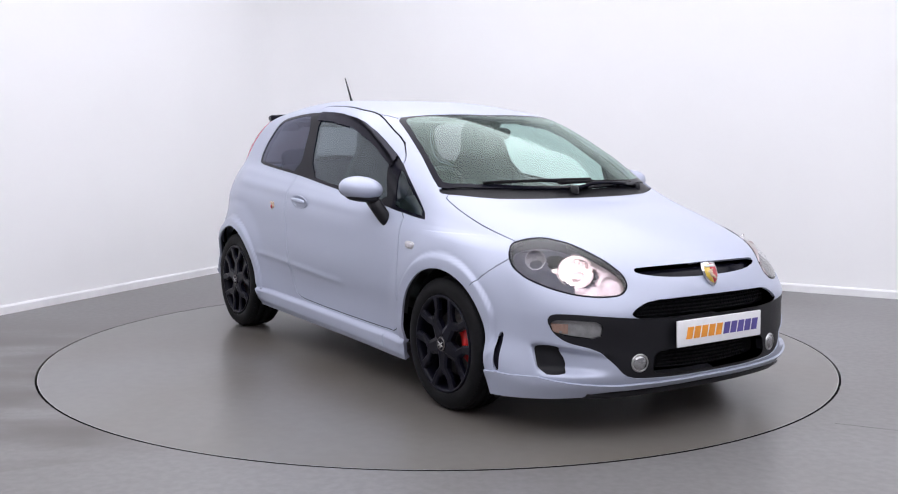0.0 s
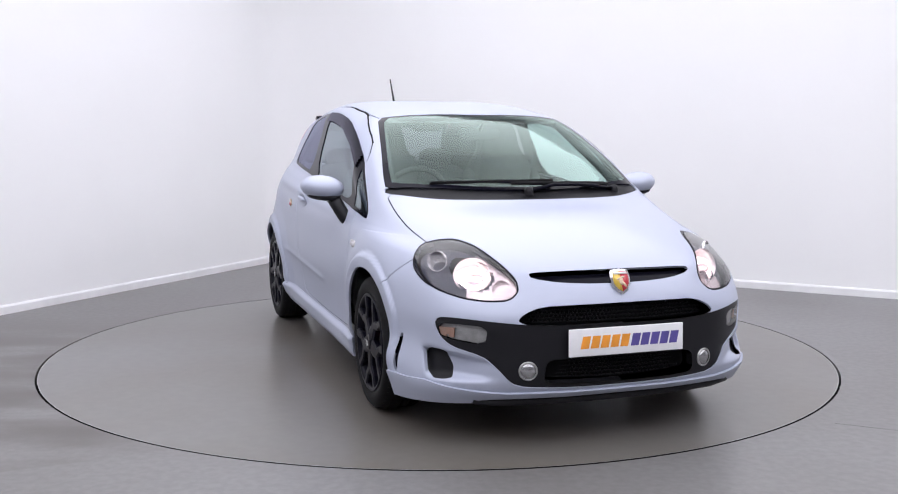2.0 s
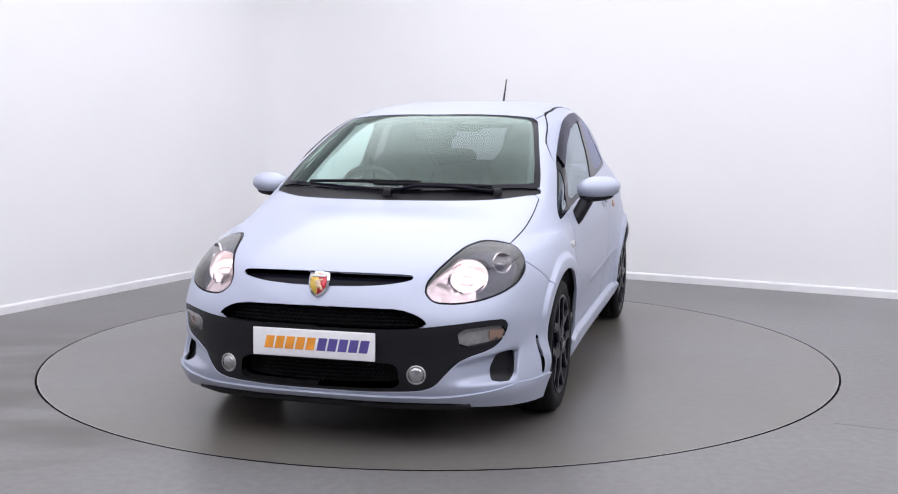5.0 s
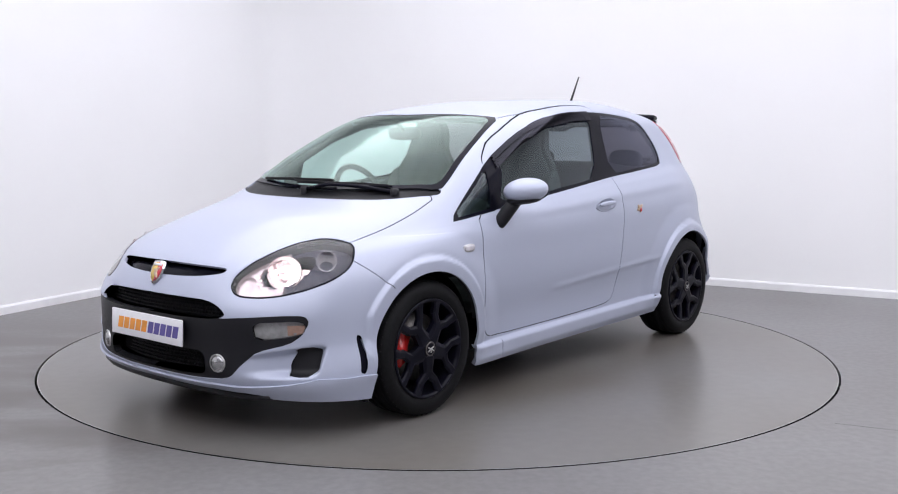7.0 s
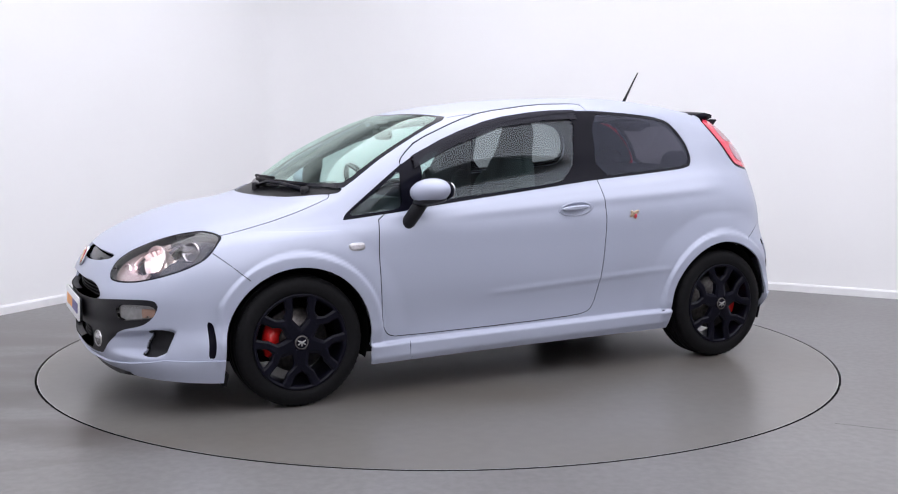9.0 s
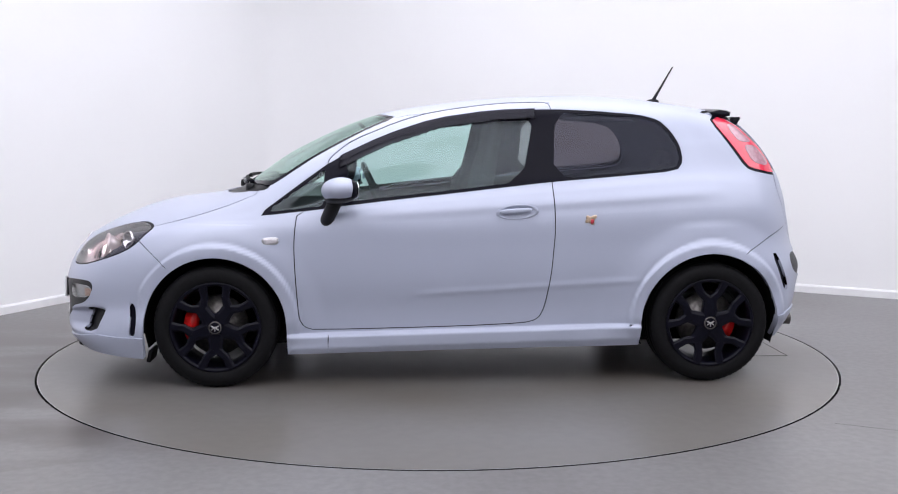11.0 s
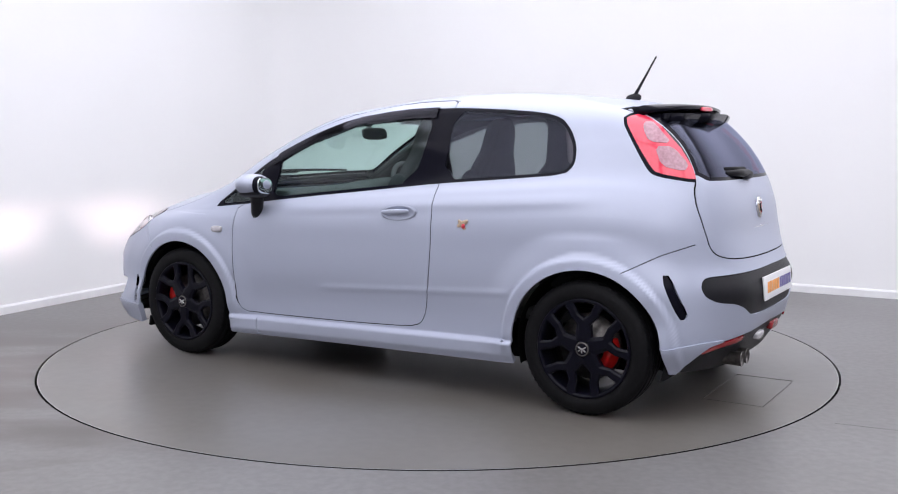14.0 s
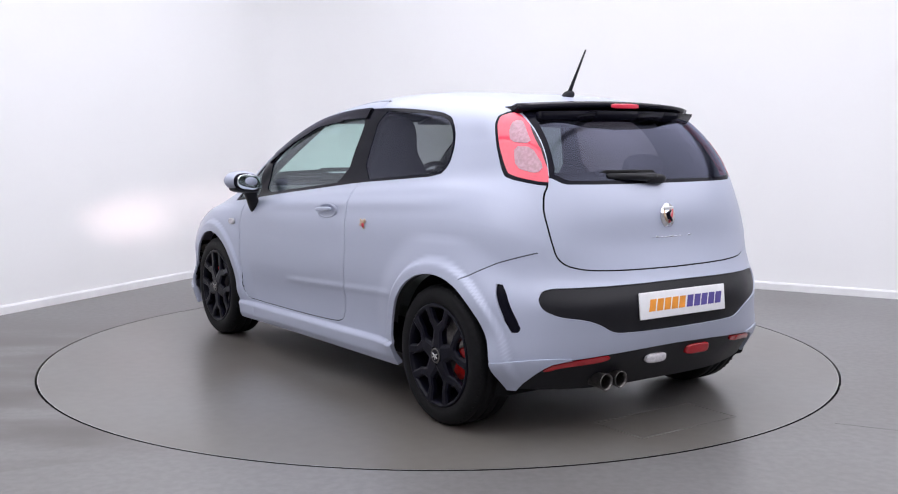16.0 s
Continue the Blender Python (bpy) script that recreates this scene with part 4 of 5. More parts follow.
# ======== wheels ========
def rim_face():
    """Five spokes that fork into the rim, each with an oval eye between its prongs."""
    bms = []

    def bar(a, b, wa, wb, ya, yb, th=0.022):
        a, b = Vector((a[0], 0, a[1])), Vector((b[0], 0, b[1]))
        d = (b - a).normalized()
        n = Vector((-d.z, 0, d.x))
        bm = bmesh.new()
        ring = []
        for p, w, yy in ((a, wa, ya), ((a + b) / 2, (wa + wb) / 2 * 0.9, (ya + yb) / 2), (b, wb, yb)):
            ring.append([bm.verts.new(p + n * u * w / 2 + Vector((0, yy + v, 0))) for u, v in ((-1, -th), (-1, -0.006), (-0.55, 0), (0.55, 0), (1, -0.006), (1, -th))])
        for r, q in zip(ring, ring[1:]):
            for i in range(6):
                k = (i + 1) % 6
                bm.faces.new((r[i], r[k], q[k], q[i]))
        bm.faces.new(ring[0]), bm.faces.new(ring[-1])
        bmesh.ops.recalc_face_normals(bm, faces=bm.faces)
        return bm

    pol = lambda r, a: (r * math.cos(math.radians(a)), r * math.sin(math.radians(a)))
    for i in range(5):
        a = 90 + 72 * i
        bms.append(bar(pol(0.035, a), pol(0.132, a), 0.088, 0.064, 0.000, -0.004, 0.03))
        for s in (1, -1):
            bms.append(bar(pol(0.118, a + s * 4), pol(0.166, a + s * 19), 0.048, 0.036, -0.003, -0.004))
            bms.append(bar(pol(0.158, a + s * 17), pol(0.222, a + s * 20), 0.038, 0.050, -0.004, -0.001))
    return join(*bms)


def wheel_meshes():
    tyre = spin([(0.218, -0.205), (0.232, -0.212), (0.262, -0.216), (0.288, -0.210), (0.302, -0.196), (0.3085, -0.178), (0.3095, -0.150), (0.3055, -0.148), (0.3055, -0.140), (0.310, -0.138), (0.310, -0.109),
                 (0.306, -0.107), (0.306, -0.099), (0.310, -0.097), (0.3095, -0.060), (0.3055, -0.058), (0.3055, -0.050), (0.3085, -0.038), (0.302, -0.020), (0.290, -0.006), (0.265, 0.001), (0.240, -0.002), (0.228, -0.007), (0.218, -0.014)], 72)
    # shoulder blocks of the tread
    blocks = [box(0.008, 0.026, 0.010, 0, pose(0, 0, 0, 0, 6 * i, 0) @ pose(0, -0.030, 0.2955, 24, 0, 0)) for i in range(60)]
    tyre = join(tyre, *blocks)
    barrel = spin([(0.2265, -0.010), (0.2275, -0.004), (0.223, 0.0), (0.214, -0.003), (0.208, -0.016), (0.204, -0.05), (0.197, -0.09), (0.197, -0.19), (0.214, -0.205)], 64)
    disc = spin([(0.0, -0.075), (0.075, -0.075), (0.08, -0.082), (0.152, -0.082), (0.152, -0.106), (0.07, -0.106)], 48)
    cap = spin([(0.0, 0.006), (0.022, 0.006), (0.031, 0.004), (0.036, -0.002), (0.038, -0.012), (0.052, -0.016), (0.055, -0.03)], 32)
    ring = spin([(0.0265, 0.0062), (0.030, 0.0072), (0.0325, 0.004)], 32)
    emblem = join(*[blob(sx, 0.002, sz, 2.5, pose(px, 0.008, pz, 0, rot, 0), 12, 8) for sx, sz, px, pz, rot in
                    ((0.014, 0.0035, -0.008, 0.004, 30), (0.014, 0.0035, 0.008, 0.004, -30), (0.0035, 0.012, 0, -0.006, 0), (0.009, 0.003, -0.012, -0.006, -35), (0.009, 0.003, 0.012, -0.006, 35))])
    nuts = join(*[spin([(0.0, -0.002), (0.007, -0.002), (0.008, -0.012)], 8) for _ in range(1)])
    return dict(tyre=tyre, barrel=barrel, face=rim_face(), disc=disc, cap=cap, ring=ring, emblem=emblem, nuts=nuts)


def caliper():
    pts = []
    for a in range(-34, 35, 4):
        pts.append((0.172 * math.cos(math.radians(a)), 0.172 * math.sin(math.radians(a))))
    for a in range(34, -35, -4):
        pts.append((0.098 * math.cos(math.radians(a)), 0.098 * math.sin(math.radians(a))))
    bm = slab(pts, 0.075, 0.006)
    bmesh.ops.transform(bm, matrix=Matrix.Rotation(radians(90), 4, "X"), verts=bm.verts)      # depth now runs to -y
    bmesh.ops.translate(bm, vec=(0, -0.046, 0), verts=bm.verts)
    return bm


W = wheel_meshes()
WM = {}
for k, b in W.items():
    me = bpy.data.meshes.new("wheel_" + k)
    for f in b.faces:
        f.smooth = k not in ("face",)
    b.to_mesh(me)
    b.free()
    me.materials.append({"tyre": RUBBER, "barrel": RIM, "face": RIM, "disc": DISCMAT, "cap": RIM, "ring": DISCMAT, "emblem": CHROME_DULL, "nuts": CHROME_DULL}[k])
    WM[k] = me
for hx, yo in ((HUB_X, 0.842), (-HUB_X, 0.838)):
    for s in BOTH:
        at = pose(hx, s * yo, HUB_Z, 0, 0, 0 if s > 0 else 180) @ pose(0, 0, 0, 0, 36 if hx > 0 else 0, 0)
        hub = part("wheel", WM["barrel"], RIM, car, "satin black five-spoke alloy wheel", at=at)
        part("tyre", WM["tyre"], RUBBER, hub)
        part("rim", WM["face"], RIM, hub)
        part("centre_cap", WM["cap"], RIM, hub)
        part("cap_ring", WM["ring"], CHROME, hub)
        part("emblem", WM["emblem"], CHROME, hub, "small silver emblem", at=pose(0, 0, 0, 0, -36 if hx > 0 else 0, 0))
        part("brake_disc", WM["disc"], DISCMAT, car, "steel brake disc", at=pose(hx, s * yo, HUB_Z, 0, 0, 0 if s > 0 else 180))
        # caliper ahead of the front hub, behind the rear hub
        fwd = 1 if hx > 0 else -1
        if fwd < 0:
            face_a = 190 if (s > 0) else -10
        else:
            face_a = 8 if s > 0 else 172
        bm = caliper()
        part("brake_caliper", bm, RED, car, "bright red brake caliper", at=pose(hx, s * yo, HUB_Z, 0, 0, 0 if s > 0 else 180) @ pose(0, 0, 0, 0, -face_a, 0) @ Matrix.Diagonal((0.95 if fwd > 0 else 0.85, 1, 0.95 if fwd > 0 else 0.8, 1)))

# ======== lamps ========
def front_lamp(s):
    cover = panel("headlamp", ("lamp_cover",), GLASS_CLEAR, (s,), label="clear lens of a lit headlamp", offset=0.002, rim=0)
    panel("lamp_seal", ("lamp_edge",), BLACK, (s,), offset=-0.002, rim=0.02, parent=cover)
    def outside_bowl(c):
        return math.hypot((c[1] - 0.556) / 0.066, (c[2] - 0.688) / 0.058) > 1

    panel("lamp_housing", ("lamp_cover",), BEZEL, (s,), label="dark grey lamp bezel", offset=-0.050, rim=0, walls=0.050, parent=cover, limit=outside_bowl)
    cover.visible_shadow = False
    panel("reflector_face", ("lamp_cover",), LITFACE, (s,), label="bright lit reflector", offset=-0.034, rim=0.03, parent=cover,
          limit=lambda c: -0.573 * c[0] + 0.819 * c[1] < -0.600 and outside_bowl(c))
    # wide round reflector, turned a little outwards and up with the lens
    bowl_at = pose(1.862, s * 0.560, 0.692, 0, -16, s * 20)
    shape = Matrix.Diagonal((1, 1, 0.9, 1))
    def pierced(profile):
        """A turned shape with the faces that the projector passes through left out."""
        bm = spin(profile, 56, "X")
        m = bowl_at @ shape
        through_faces = [f for f in bm.faces if math.hypot((abs((m @ f.calc_center_median()).y) - 0.545) / 0.046, ((m @ f.calc_center_median()).z - 0.668) / 0.0155) < 1]
        bmesh.ops.delete(bm, geom=through_faces, context="FACES")
        return bm

    part("main_bowl", pierced([(0.046, -0.078), (0.050, -0.073), (0.055, -0.066), (0.060, -0.058), (0.065, -0.046), (0.070, -0.032), (0.077, -0.006), (0.080, -0.004), (0.080, -0.014)]), BOWL, cover, "bright round reflector", at=bowl_at @ shape)
    part("bowl_heart", pierced([(0.001, -0.084)] + [(0.0045 * k, -0.084 + 0.006 * (k / 10.3) ** 2) for k in range(1, 11)] + [(0.0465, -0.078)]), BOWLGLOW, cover, at=bowl_at @ shape)
    # main bowl with a projector slot and the bulb deep in it
    c = Vector((1.872, s * 0.545, 0.668))
    aim = pose(c.x, c.y, c.z, 0, 3, 0)
    tube_bm = spin([(1.0, -0.16), (1.0, -0.035), (1.1, -0.16), (0.0, -0.165)], 28, "X")
    bmesh.ops.scale(tube_bm, vec=(1, 0.040, 0.011), verts=tube_bm.verts)
    part("projector", tube_bm, SLEEVE, cover, at=aim)
    bulb = spin([(0.0, -0.152), (0.96, -0.152), (0.97, -0.158)], 24, "X")
    bmesh.ops.scale(bulb, vec=(1, 0.040, 0.011), verts=bulb.verts)
    lip = spin([(1.0, -0.020), (1.06, -0.014), (1.45, -0.030), (1.9, -0.06)], 28, "X")
    bmesh.ops.scale(lip, vec=(1, 0.040, 0.0245), verts=lip.verts)
    face = bmesh.new()
    ring = [(face.verts.new((-0.034, 0.0402 * math.cos(a), 0.0112 * math.sin(a))), face.verts.new((-0.024, 0.043 * math.cos(a), 0.027 * math.sin(a)))) for a in (2 * math.pi * i / 32 for i in range(32))]
    for (p, q), (u, v) in zip(ring, ring[1:] + ring[:1]):
        face.faces.new((p, q, v, u))
    part("projector_face", face, LITFACE, cover, at=aim)
    part("projector_lip", lip, BOWLGLOW, cover, at=aim)
    part("bulb", bulb, LAMPGLOW, cover, "white hot bulb", at=aim)
    part("projector_lens", spin([(0.0, -0.018), (0.02, -0.019), (0.034, -0.024), (0.042, -0.036)], 28, "X"), GLASS_CLEAR, cover, at=aim)
    c = Vector((1.715, s * 0.665, 0.735))
    bowl = spin([(0.002, -0.045), (0.022, -0.040), (0.036, -0.018), (0.041, 0.0), (0.044, 0.002), (0.044, -0.01)], 28, "X")
    part("indicator_bowl", bowl, REFLECTOR, cover, at=pose(c.x, c.y, c.z, 0, -6, s * 42))
    c = Vector((1.965, s * 0.475, 0.640))
    bowl = spin([(0.002, -0.03), (0.020, -0.026), (0.034, -0.008), (0.038, 0.0)], 24, "X")
    part("side_light_bowl", bowl, REFLECTOR, cover, at=pose(c.x, c.y, c.z, 0, 0, s * 12))


for s in BOTH:
    front_lamp(s)
    # bumper lamps
    lr = panel("bumper_lamp", ("lamp_recess",), GLASS_CLEAR, (s,), label="clear daytime lamp in the bumper", offset=-0.004, rim=0)
    panel("lamp_back", ("lamp_recess",), LENSGREY, (s,), offset=-0.022, rim=0, walls=0.018, parent=lr)
    panel("amber_insert", ("lamp_recess",), AMBER, (s,), offset=-0.014, rim=0.006, parent=lr, limit=lambda c: c[1] > 0.665 and 0.455 < c[2] < 0.492)
    part("divider", box(0.006, 0.006, 0.056, 0.002, pose(1.925, s * 0.645, 0.472, 0, 0, s * 45)), CHROME_DULL, lr)
    # fog lamps
    at = pose(2.093, s * 0.408, 0.326, 0, 0, s * 16)
    fog = part("fog_lamp", spin([(0.0, 0.009), (0.018, 0.008), (0.032, 0.003), (0.034, -0.01)], 28, "X"), FOGLENS, car, "round clear fog lamp", at=at)
    part("fog_rim", spin([(0.032, 0.004), (0.0355, 0.006), (0.039, 0.003), (0.039, -0.012)], 28, "X"), CHROME_DULL, fog)
    # tail lamps
    tl = panel("tail_lamp", ("tail_lamp",), REDLENS, (s,), label="red and clear tail lamp", offset=0.001, rim=0.02)
    panel("tail_lamp_surround", ("tail_lamp_edge",), BLACK, (s,), offset=-0.002, rim=0.02, parent=tl)
    for name, lo, hi in (("upper_clear_lens", 1.228, 1.5), ("lower_clear_lens", 1.0, 1.228)):
        panel(name, ("tail_lamp_clear",), TAILCLEAR, (s,), offset=0.003, rim=0.006, parent=tl, limit=lambda c: lo < c[2] < hi)
    panel("smoked_lens", ("tail_lamp_inner",), SMOKELENS, (s,), offset=0.0, rim=0.01, parent=tl)
    # side repeater, emblem, door handle
    part("side_repeater", blob(0.036, 0.010, 0.014, 3.2, pose(0.976, s * 0.843, 0.742, 0, 3, 0)), CLEARLENS, car, "small clear side repeater")
    part("repeater_bezel", blob(0.042, 0.006, 0.019, 3.2, pose(0.976, s * 0.842, 0.742, 0, 3, 0)), CHROME_DULL, car)

# grille bars and mesh
def grille_bars(parent, x, z0, z1, half, nh, nv, lean):
    bms = []
    for i in range(nh):
        zz = z0 + (z1 - z0) * (i + 0.5) / nh
        bms.append(tube([(x - 0.045 * (yy / half) ** 2 - 0.01, yy, zz) for yy in np.linspace(-half, half, 15)], 0.0028, 6))
    for i in range(nv):
        yy = -half + 2 * half * (i + 0.5) / nv
        xx = x - 0.045 * (yy / half) ** 2 - 0.01
        st = (z1 - z0) / nh
        for k in range(nh):
            o = (0.5 if k % 2 else 0) * 2 * half / nv
            bms.append(tube([(xx, yy + o, z0 + st * (k + 0.5)), (xx, yy + o + lean * 0.004, z0 + st * (k + 1.5 if k < nh - 1 else k + 1))], 0.0024, 5))
    part("grille_mesh", join(*bms), SCUTTLE, parent, "black honeycomb mesh")


grille_bars(grille, 2.105, 0.508, 0.586, 0.40, 5, 44, 1)
grille_bars(lower, 2.10, 0.262, 0.372, 0.335, 7, 36, 1)

# ======== plates and badges ========
def plate(name, at, label):
    p = part(name, box(0.008, 0.522, 0.112, 0.003), PLATEWHITE, car, label, at=at)
    lean = 0.22
    w = 0.036
    for i in range(10):
        # one slanted block for each letter: orange first half, purple second
        y0 = -0.205 + 0.0445 * i + (0.004 if i > 4 else 0)
        pts = [(y0, -0.025), (y0 + w, -0.025), (y0 + w + lean * 0.05, 0.025), (y0 + lean * 0.05, 0.025)]
        bm = slab(pts, 0.0012)
        part("letter_bar", bm, ORANGE if i < 5 else PURPLE, p, at=Matrix(((0, 0, 1, 0.0042), (1, 0, 0, -0.006), (0, 1, 0, 0.0), (0, 0, 0, 1))), smooth=False)
    return p


plate("front_plate", pose(2.157, 0, 0.440, 0, -2, 0), "white plate with orange and purple blocks")
part("plate_holder", box(0.012, 0.50, 0.10, 0.004, pose(2.147, 0, 0.440)), PLASTIC, car)
plate("rear_plate", pose(-1.902, 0, 0.560, 0, -6, 180), "white plate with orange and purple blocks")


def shield(at, name, label, sc=1.0, roundel=False):
    if roundel:
        pts = [(0.043 * math.cos(a), 0.053 * math.sin(a)) for a in np.linspace(0, 2 * math.pi, 32, endpoint=False)]
        inner = [(x * 0.62, y * 0.66) for x, y in [(-.045, .05), (.045, .05), (.047, 0), (.03, -.035), (0, -.055), (-.03, -.035), (-.047, 0)]]
    else:
        pts = [(-.040, .048), (0, .054), (.040, .048), (.044, .02), (.041, -.012), (.024, -.040), (0, -.055), (-.024, -.040), (-.041, -.012), (-.044, .02)]
        inner = [(x * 0.8, y * 0.8) for x, y in pts]
    turn = Matrix(((0, 0, 1, 0), (1, 0, 0, 0), (0, 1, 0, 0), (0, 0, 0, 1)))
    b = part(name, slab([(x * sc, y * sc) for x, y in pts], 0.010, 0.003), CHROME, car, label, at=at @ turn)
    part("left_field", slab([(min(x, 0) * sc, y * sc - 0.0) for x, y in inner if x <= 0.001], 0.002), FLANK if roundel else GOLD, b, at=Matrix.Translation((0, 0, 0.0102)))
    part("right_field", slab([(max(x, 0) * sc, y * sc) for x, y in inner if x >= -0.001], 0.002), REDENAMEL, b, at=Matrix.Translation((0, 0, 0.0102)))
    part("device", join(blob(0.010 * sc, 0.018 * sc, 0.003, 2.2, None, 14, 8), blob(0.020 * sc, 0.005 * sc, 0.003, 2.2, pose(0, 0.012 * sc, 0, 0, 0, 20), 14, 8),
                        blob(0.006 * sc, 0.016 * sc, 0.003, 2.2, pose(0.012 * sc, -0.014 * sc, 0, 0, 0, 35), 14, 8)), BLACK if roundel else FLANK, b, at=Matrix.Translation((0, 0, 0.0125)))
    part("badge_band", slab([(-0.03 * sc, 0.028 * sc), (0.03 * sc, 0.028 * sc), (0.03 * sc, 0.038 * sc), (-0.03 * sc, 0.038 * sc)], 0.0015), PLATEWHITE, b, at=Matrix.Translation((0, 0, 0.0125)))


shield(pose(2.090, 0, 0.668, 0, -24, 0), "front_badge", "chrome-edged yellow and red shield badge", 1.02)
shield(pose(-1.795, 0, 0.922, 0, -5, 180), "rear_badge", "chrome round badge with a yellow and red shield", 1.0, True)
for i in range(10):
    part("script_bar", box(0.004, 0.021, 0.012 + (0.006 if i in (2, 5, 9) else 0), 0.002, pose(-1.807, 0.125 - 0.0285 * i, 0.827, 0, 0, 0)), CHROME, car)
for s in BOTH:
    em = part("flank_emblem", join(blob(0.034, 0.004, 0.012, 2.3, pose(0, 0, 0.004, 0, 28, 0), 14, 8), blob(0.012, 0.004, 0.03, 2.3, pose(0.004, 0, -0.002, 0, 40, 0), 14, 8)), FLANK, car, "small gold and red flank emblem", at=pose(-0.628, s * 0.842, 0.843))
    part("emblem_heart", blob(0.010, 0.005, 0.012, 2.2, pose(-0.006, s * 0.003, -0.008), 14, 8), REDENAMEL, em)

# ======== door furniture ========
for s, d in zip(BOTH, doors):
    cup = spin([(0.0, -0.010), (0.5, -0.008), (0.85, 0.0), (0.97, 0.004), (1.0, 0.001)], 36, "Y")
    bmesh.ops.scale(cup, vec=(0.104, s * 1.0, 0.037), verts=cup.verts)
    part("handle_cup", cup, PAINT, d, at=pose(-0.255, s * 0.838, 0.882, 0, 4, 0))
    part("handle_edge", spin([(0.99, -0.002), (1.02, 0.002), (1.05, -0.002)], 36, "Y"), PAINT, d, at=pose(-0.255, s * 0.838, 0.882, 0, 4, 0) @ Matrix.Diagonal((0.104, s, 0.037, 1)))
    part("handle", blob(0.082, 0.012, 0.012, 2.8, pose(-0.245, s * 0.853, 0.890, 0, 4, 0)), PAINT, d, "body-coloured door handle")
    # wind deflector over the door glass
    panel("wind_deflector", ("door_glass", "window_surround"), SMOKE, (s,), label="smoked acrylic wind deflector", offset=0.008, rim=0.010, parent=d,
          limit=lambda c: -0.365 < c[0] < 0.63 and away(np.array([c[0]]), np.array([c[2]]), DLO_TOP, False)[0] < 0.0475)
    # mirror
    m = part("door_mirror", blob(0.088, 0.112, 0.060, 2.05, pose(0.628, s * 0.915, 1.000, s * 6, 4, s * 14), 40, 24), PAINT, car, "body-coloured door mirror cap")
    part("mirror_base", blob(0.072, 0.088, 0.024, 2.4, pose(0.626, s * 0.906, 0.957, s * 6, 4, s * 14), 36, 16), PLASTIC, m, "black plastic lower half")
    foot = tube([(0.645, s * 0.868, 0.955), (0.670, s * 0.840, 0.900), (0.695, s * 0.815, 0.850), (0.705, s * 0.795, 0.825)], 0.036, 14, 0.9)
    part("mirror_arm", foot, PLASTIC, m, "black mirror arm")
    part("mirror_rim", blob(0.020, 0.090, 0.050, 2.6, pose(0.572, s * 0.912, 0.998, s * 6, 0, s * 14), 28, 14), BLACK, m)
    part("mirror_glass", blob(0.006, 0.080, 0.042, 3, pose(0.552, s * 0.908, 0.998, s * 6, 0, s * 14), 28, 14), MIRROR, m)

# ======== wipers ========
def wiper(name, points, blade):
    w = part(name, tube(points, 0.011, 8, 0.55), BLACK, car, "black windscreen wiper")
    part("wiper_blade", tube(blade, 0.010, 6, 0.8), RUBBER, w)
    part("wiper_pivot", spin([(0.0, 0.02), (0.018, 0.018), (0.022, 0.0), (0.022, -0.02)], 16, "Z"), PLASTIC, w, at=Matrix.Translation(points[0]))


def on_screen(y, up):
    """A point on the windscreen, up metres above its foot along the slope."""
    x = 1.200 - 0.15 * (abs(y) / 0.6) ** 2 - up * 0.87
    return (x, y, 1.003 - 0.012 * (abs(y) / 0.6) ** 2 + up * 0.50 + 0.022)


wiper("windscreen_wiper", [(1.215, -0.02, 0.995), on_screen(0.12, 0.0), on_screen(0.30, 0.0), on_screen(0.47, 0.01)], [on_screen(-0.10 + 0.068 * i, 0.014) for i in range(9)])
wiper("windscreen_wiper", [(1.115, 0.50, 0.995), on_screen(0.35, -0.01), on_screen(0.10, 0.015), on_screen(-0.15, 0.03)], [on_screen(0.13 - 0.068 * i, 0.036) for i in range(10)])
rw = part("rear_wiper", join(blob(0.020, 0.060, 0.022, 2.4, pose(-1.745, 0.02, 1.078)), tube([(-1.745, 0.03, 1.085), (-1.742, 0.14, 1.090), (-1.715, 0.28, 1.092)], 0.021, 8, 0.6)), PLASTIC, car, "black rear wiper")
part("wiper_blade", tube([(-1.725, 0.02, 1.105), (-1.722, 0.16, 1.108), (-1.695, 0.32, 1.106)], 0.013, 6), RUBBER, rw)

# ======== roof spoiler and aerial ========
def spoiler():
    bm = bmesh.new()
    rings = []
    for i in range(25):
        y = -0.505 + 1.01 * i / 24
        k = (abs(y) / 0.505)
        back = -1.530 + 0.075 * k**2 + 0.02 * k**6
        front = -1.345 + 0.01 * k**2
        top = 1.418 - 0.018 * k**2
        prof = [(front, top - 0.012), (front - 0.05, top + 0.002), ((front + back) / 2, top + 0.002), (back + 0.02, top - 0.004), (back, top - 0.012), (back + 0.004, top - 0.03), (back + 0.03, top - 0.034), ((front + back) / 2, top - 0.045), (front - 0.03, top - 0.055)]
        rings.append([bm.verts.new((px, y, pz)) for px, pz in prof])
    for a, b in zip(rings, rings[1:]):
        for j in range(9):
            k = (j + 1) % 9
            bm.faces.new((a[j], a[k], b[k], b[j]))
    bm.faces.new(rings[0]), bm.faces.new(rings[-1])
    bmesh.ops.recalc_face_normals(bm, faces=bm.faces)
    return bm


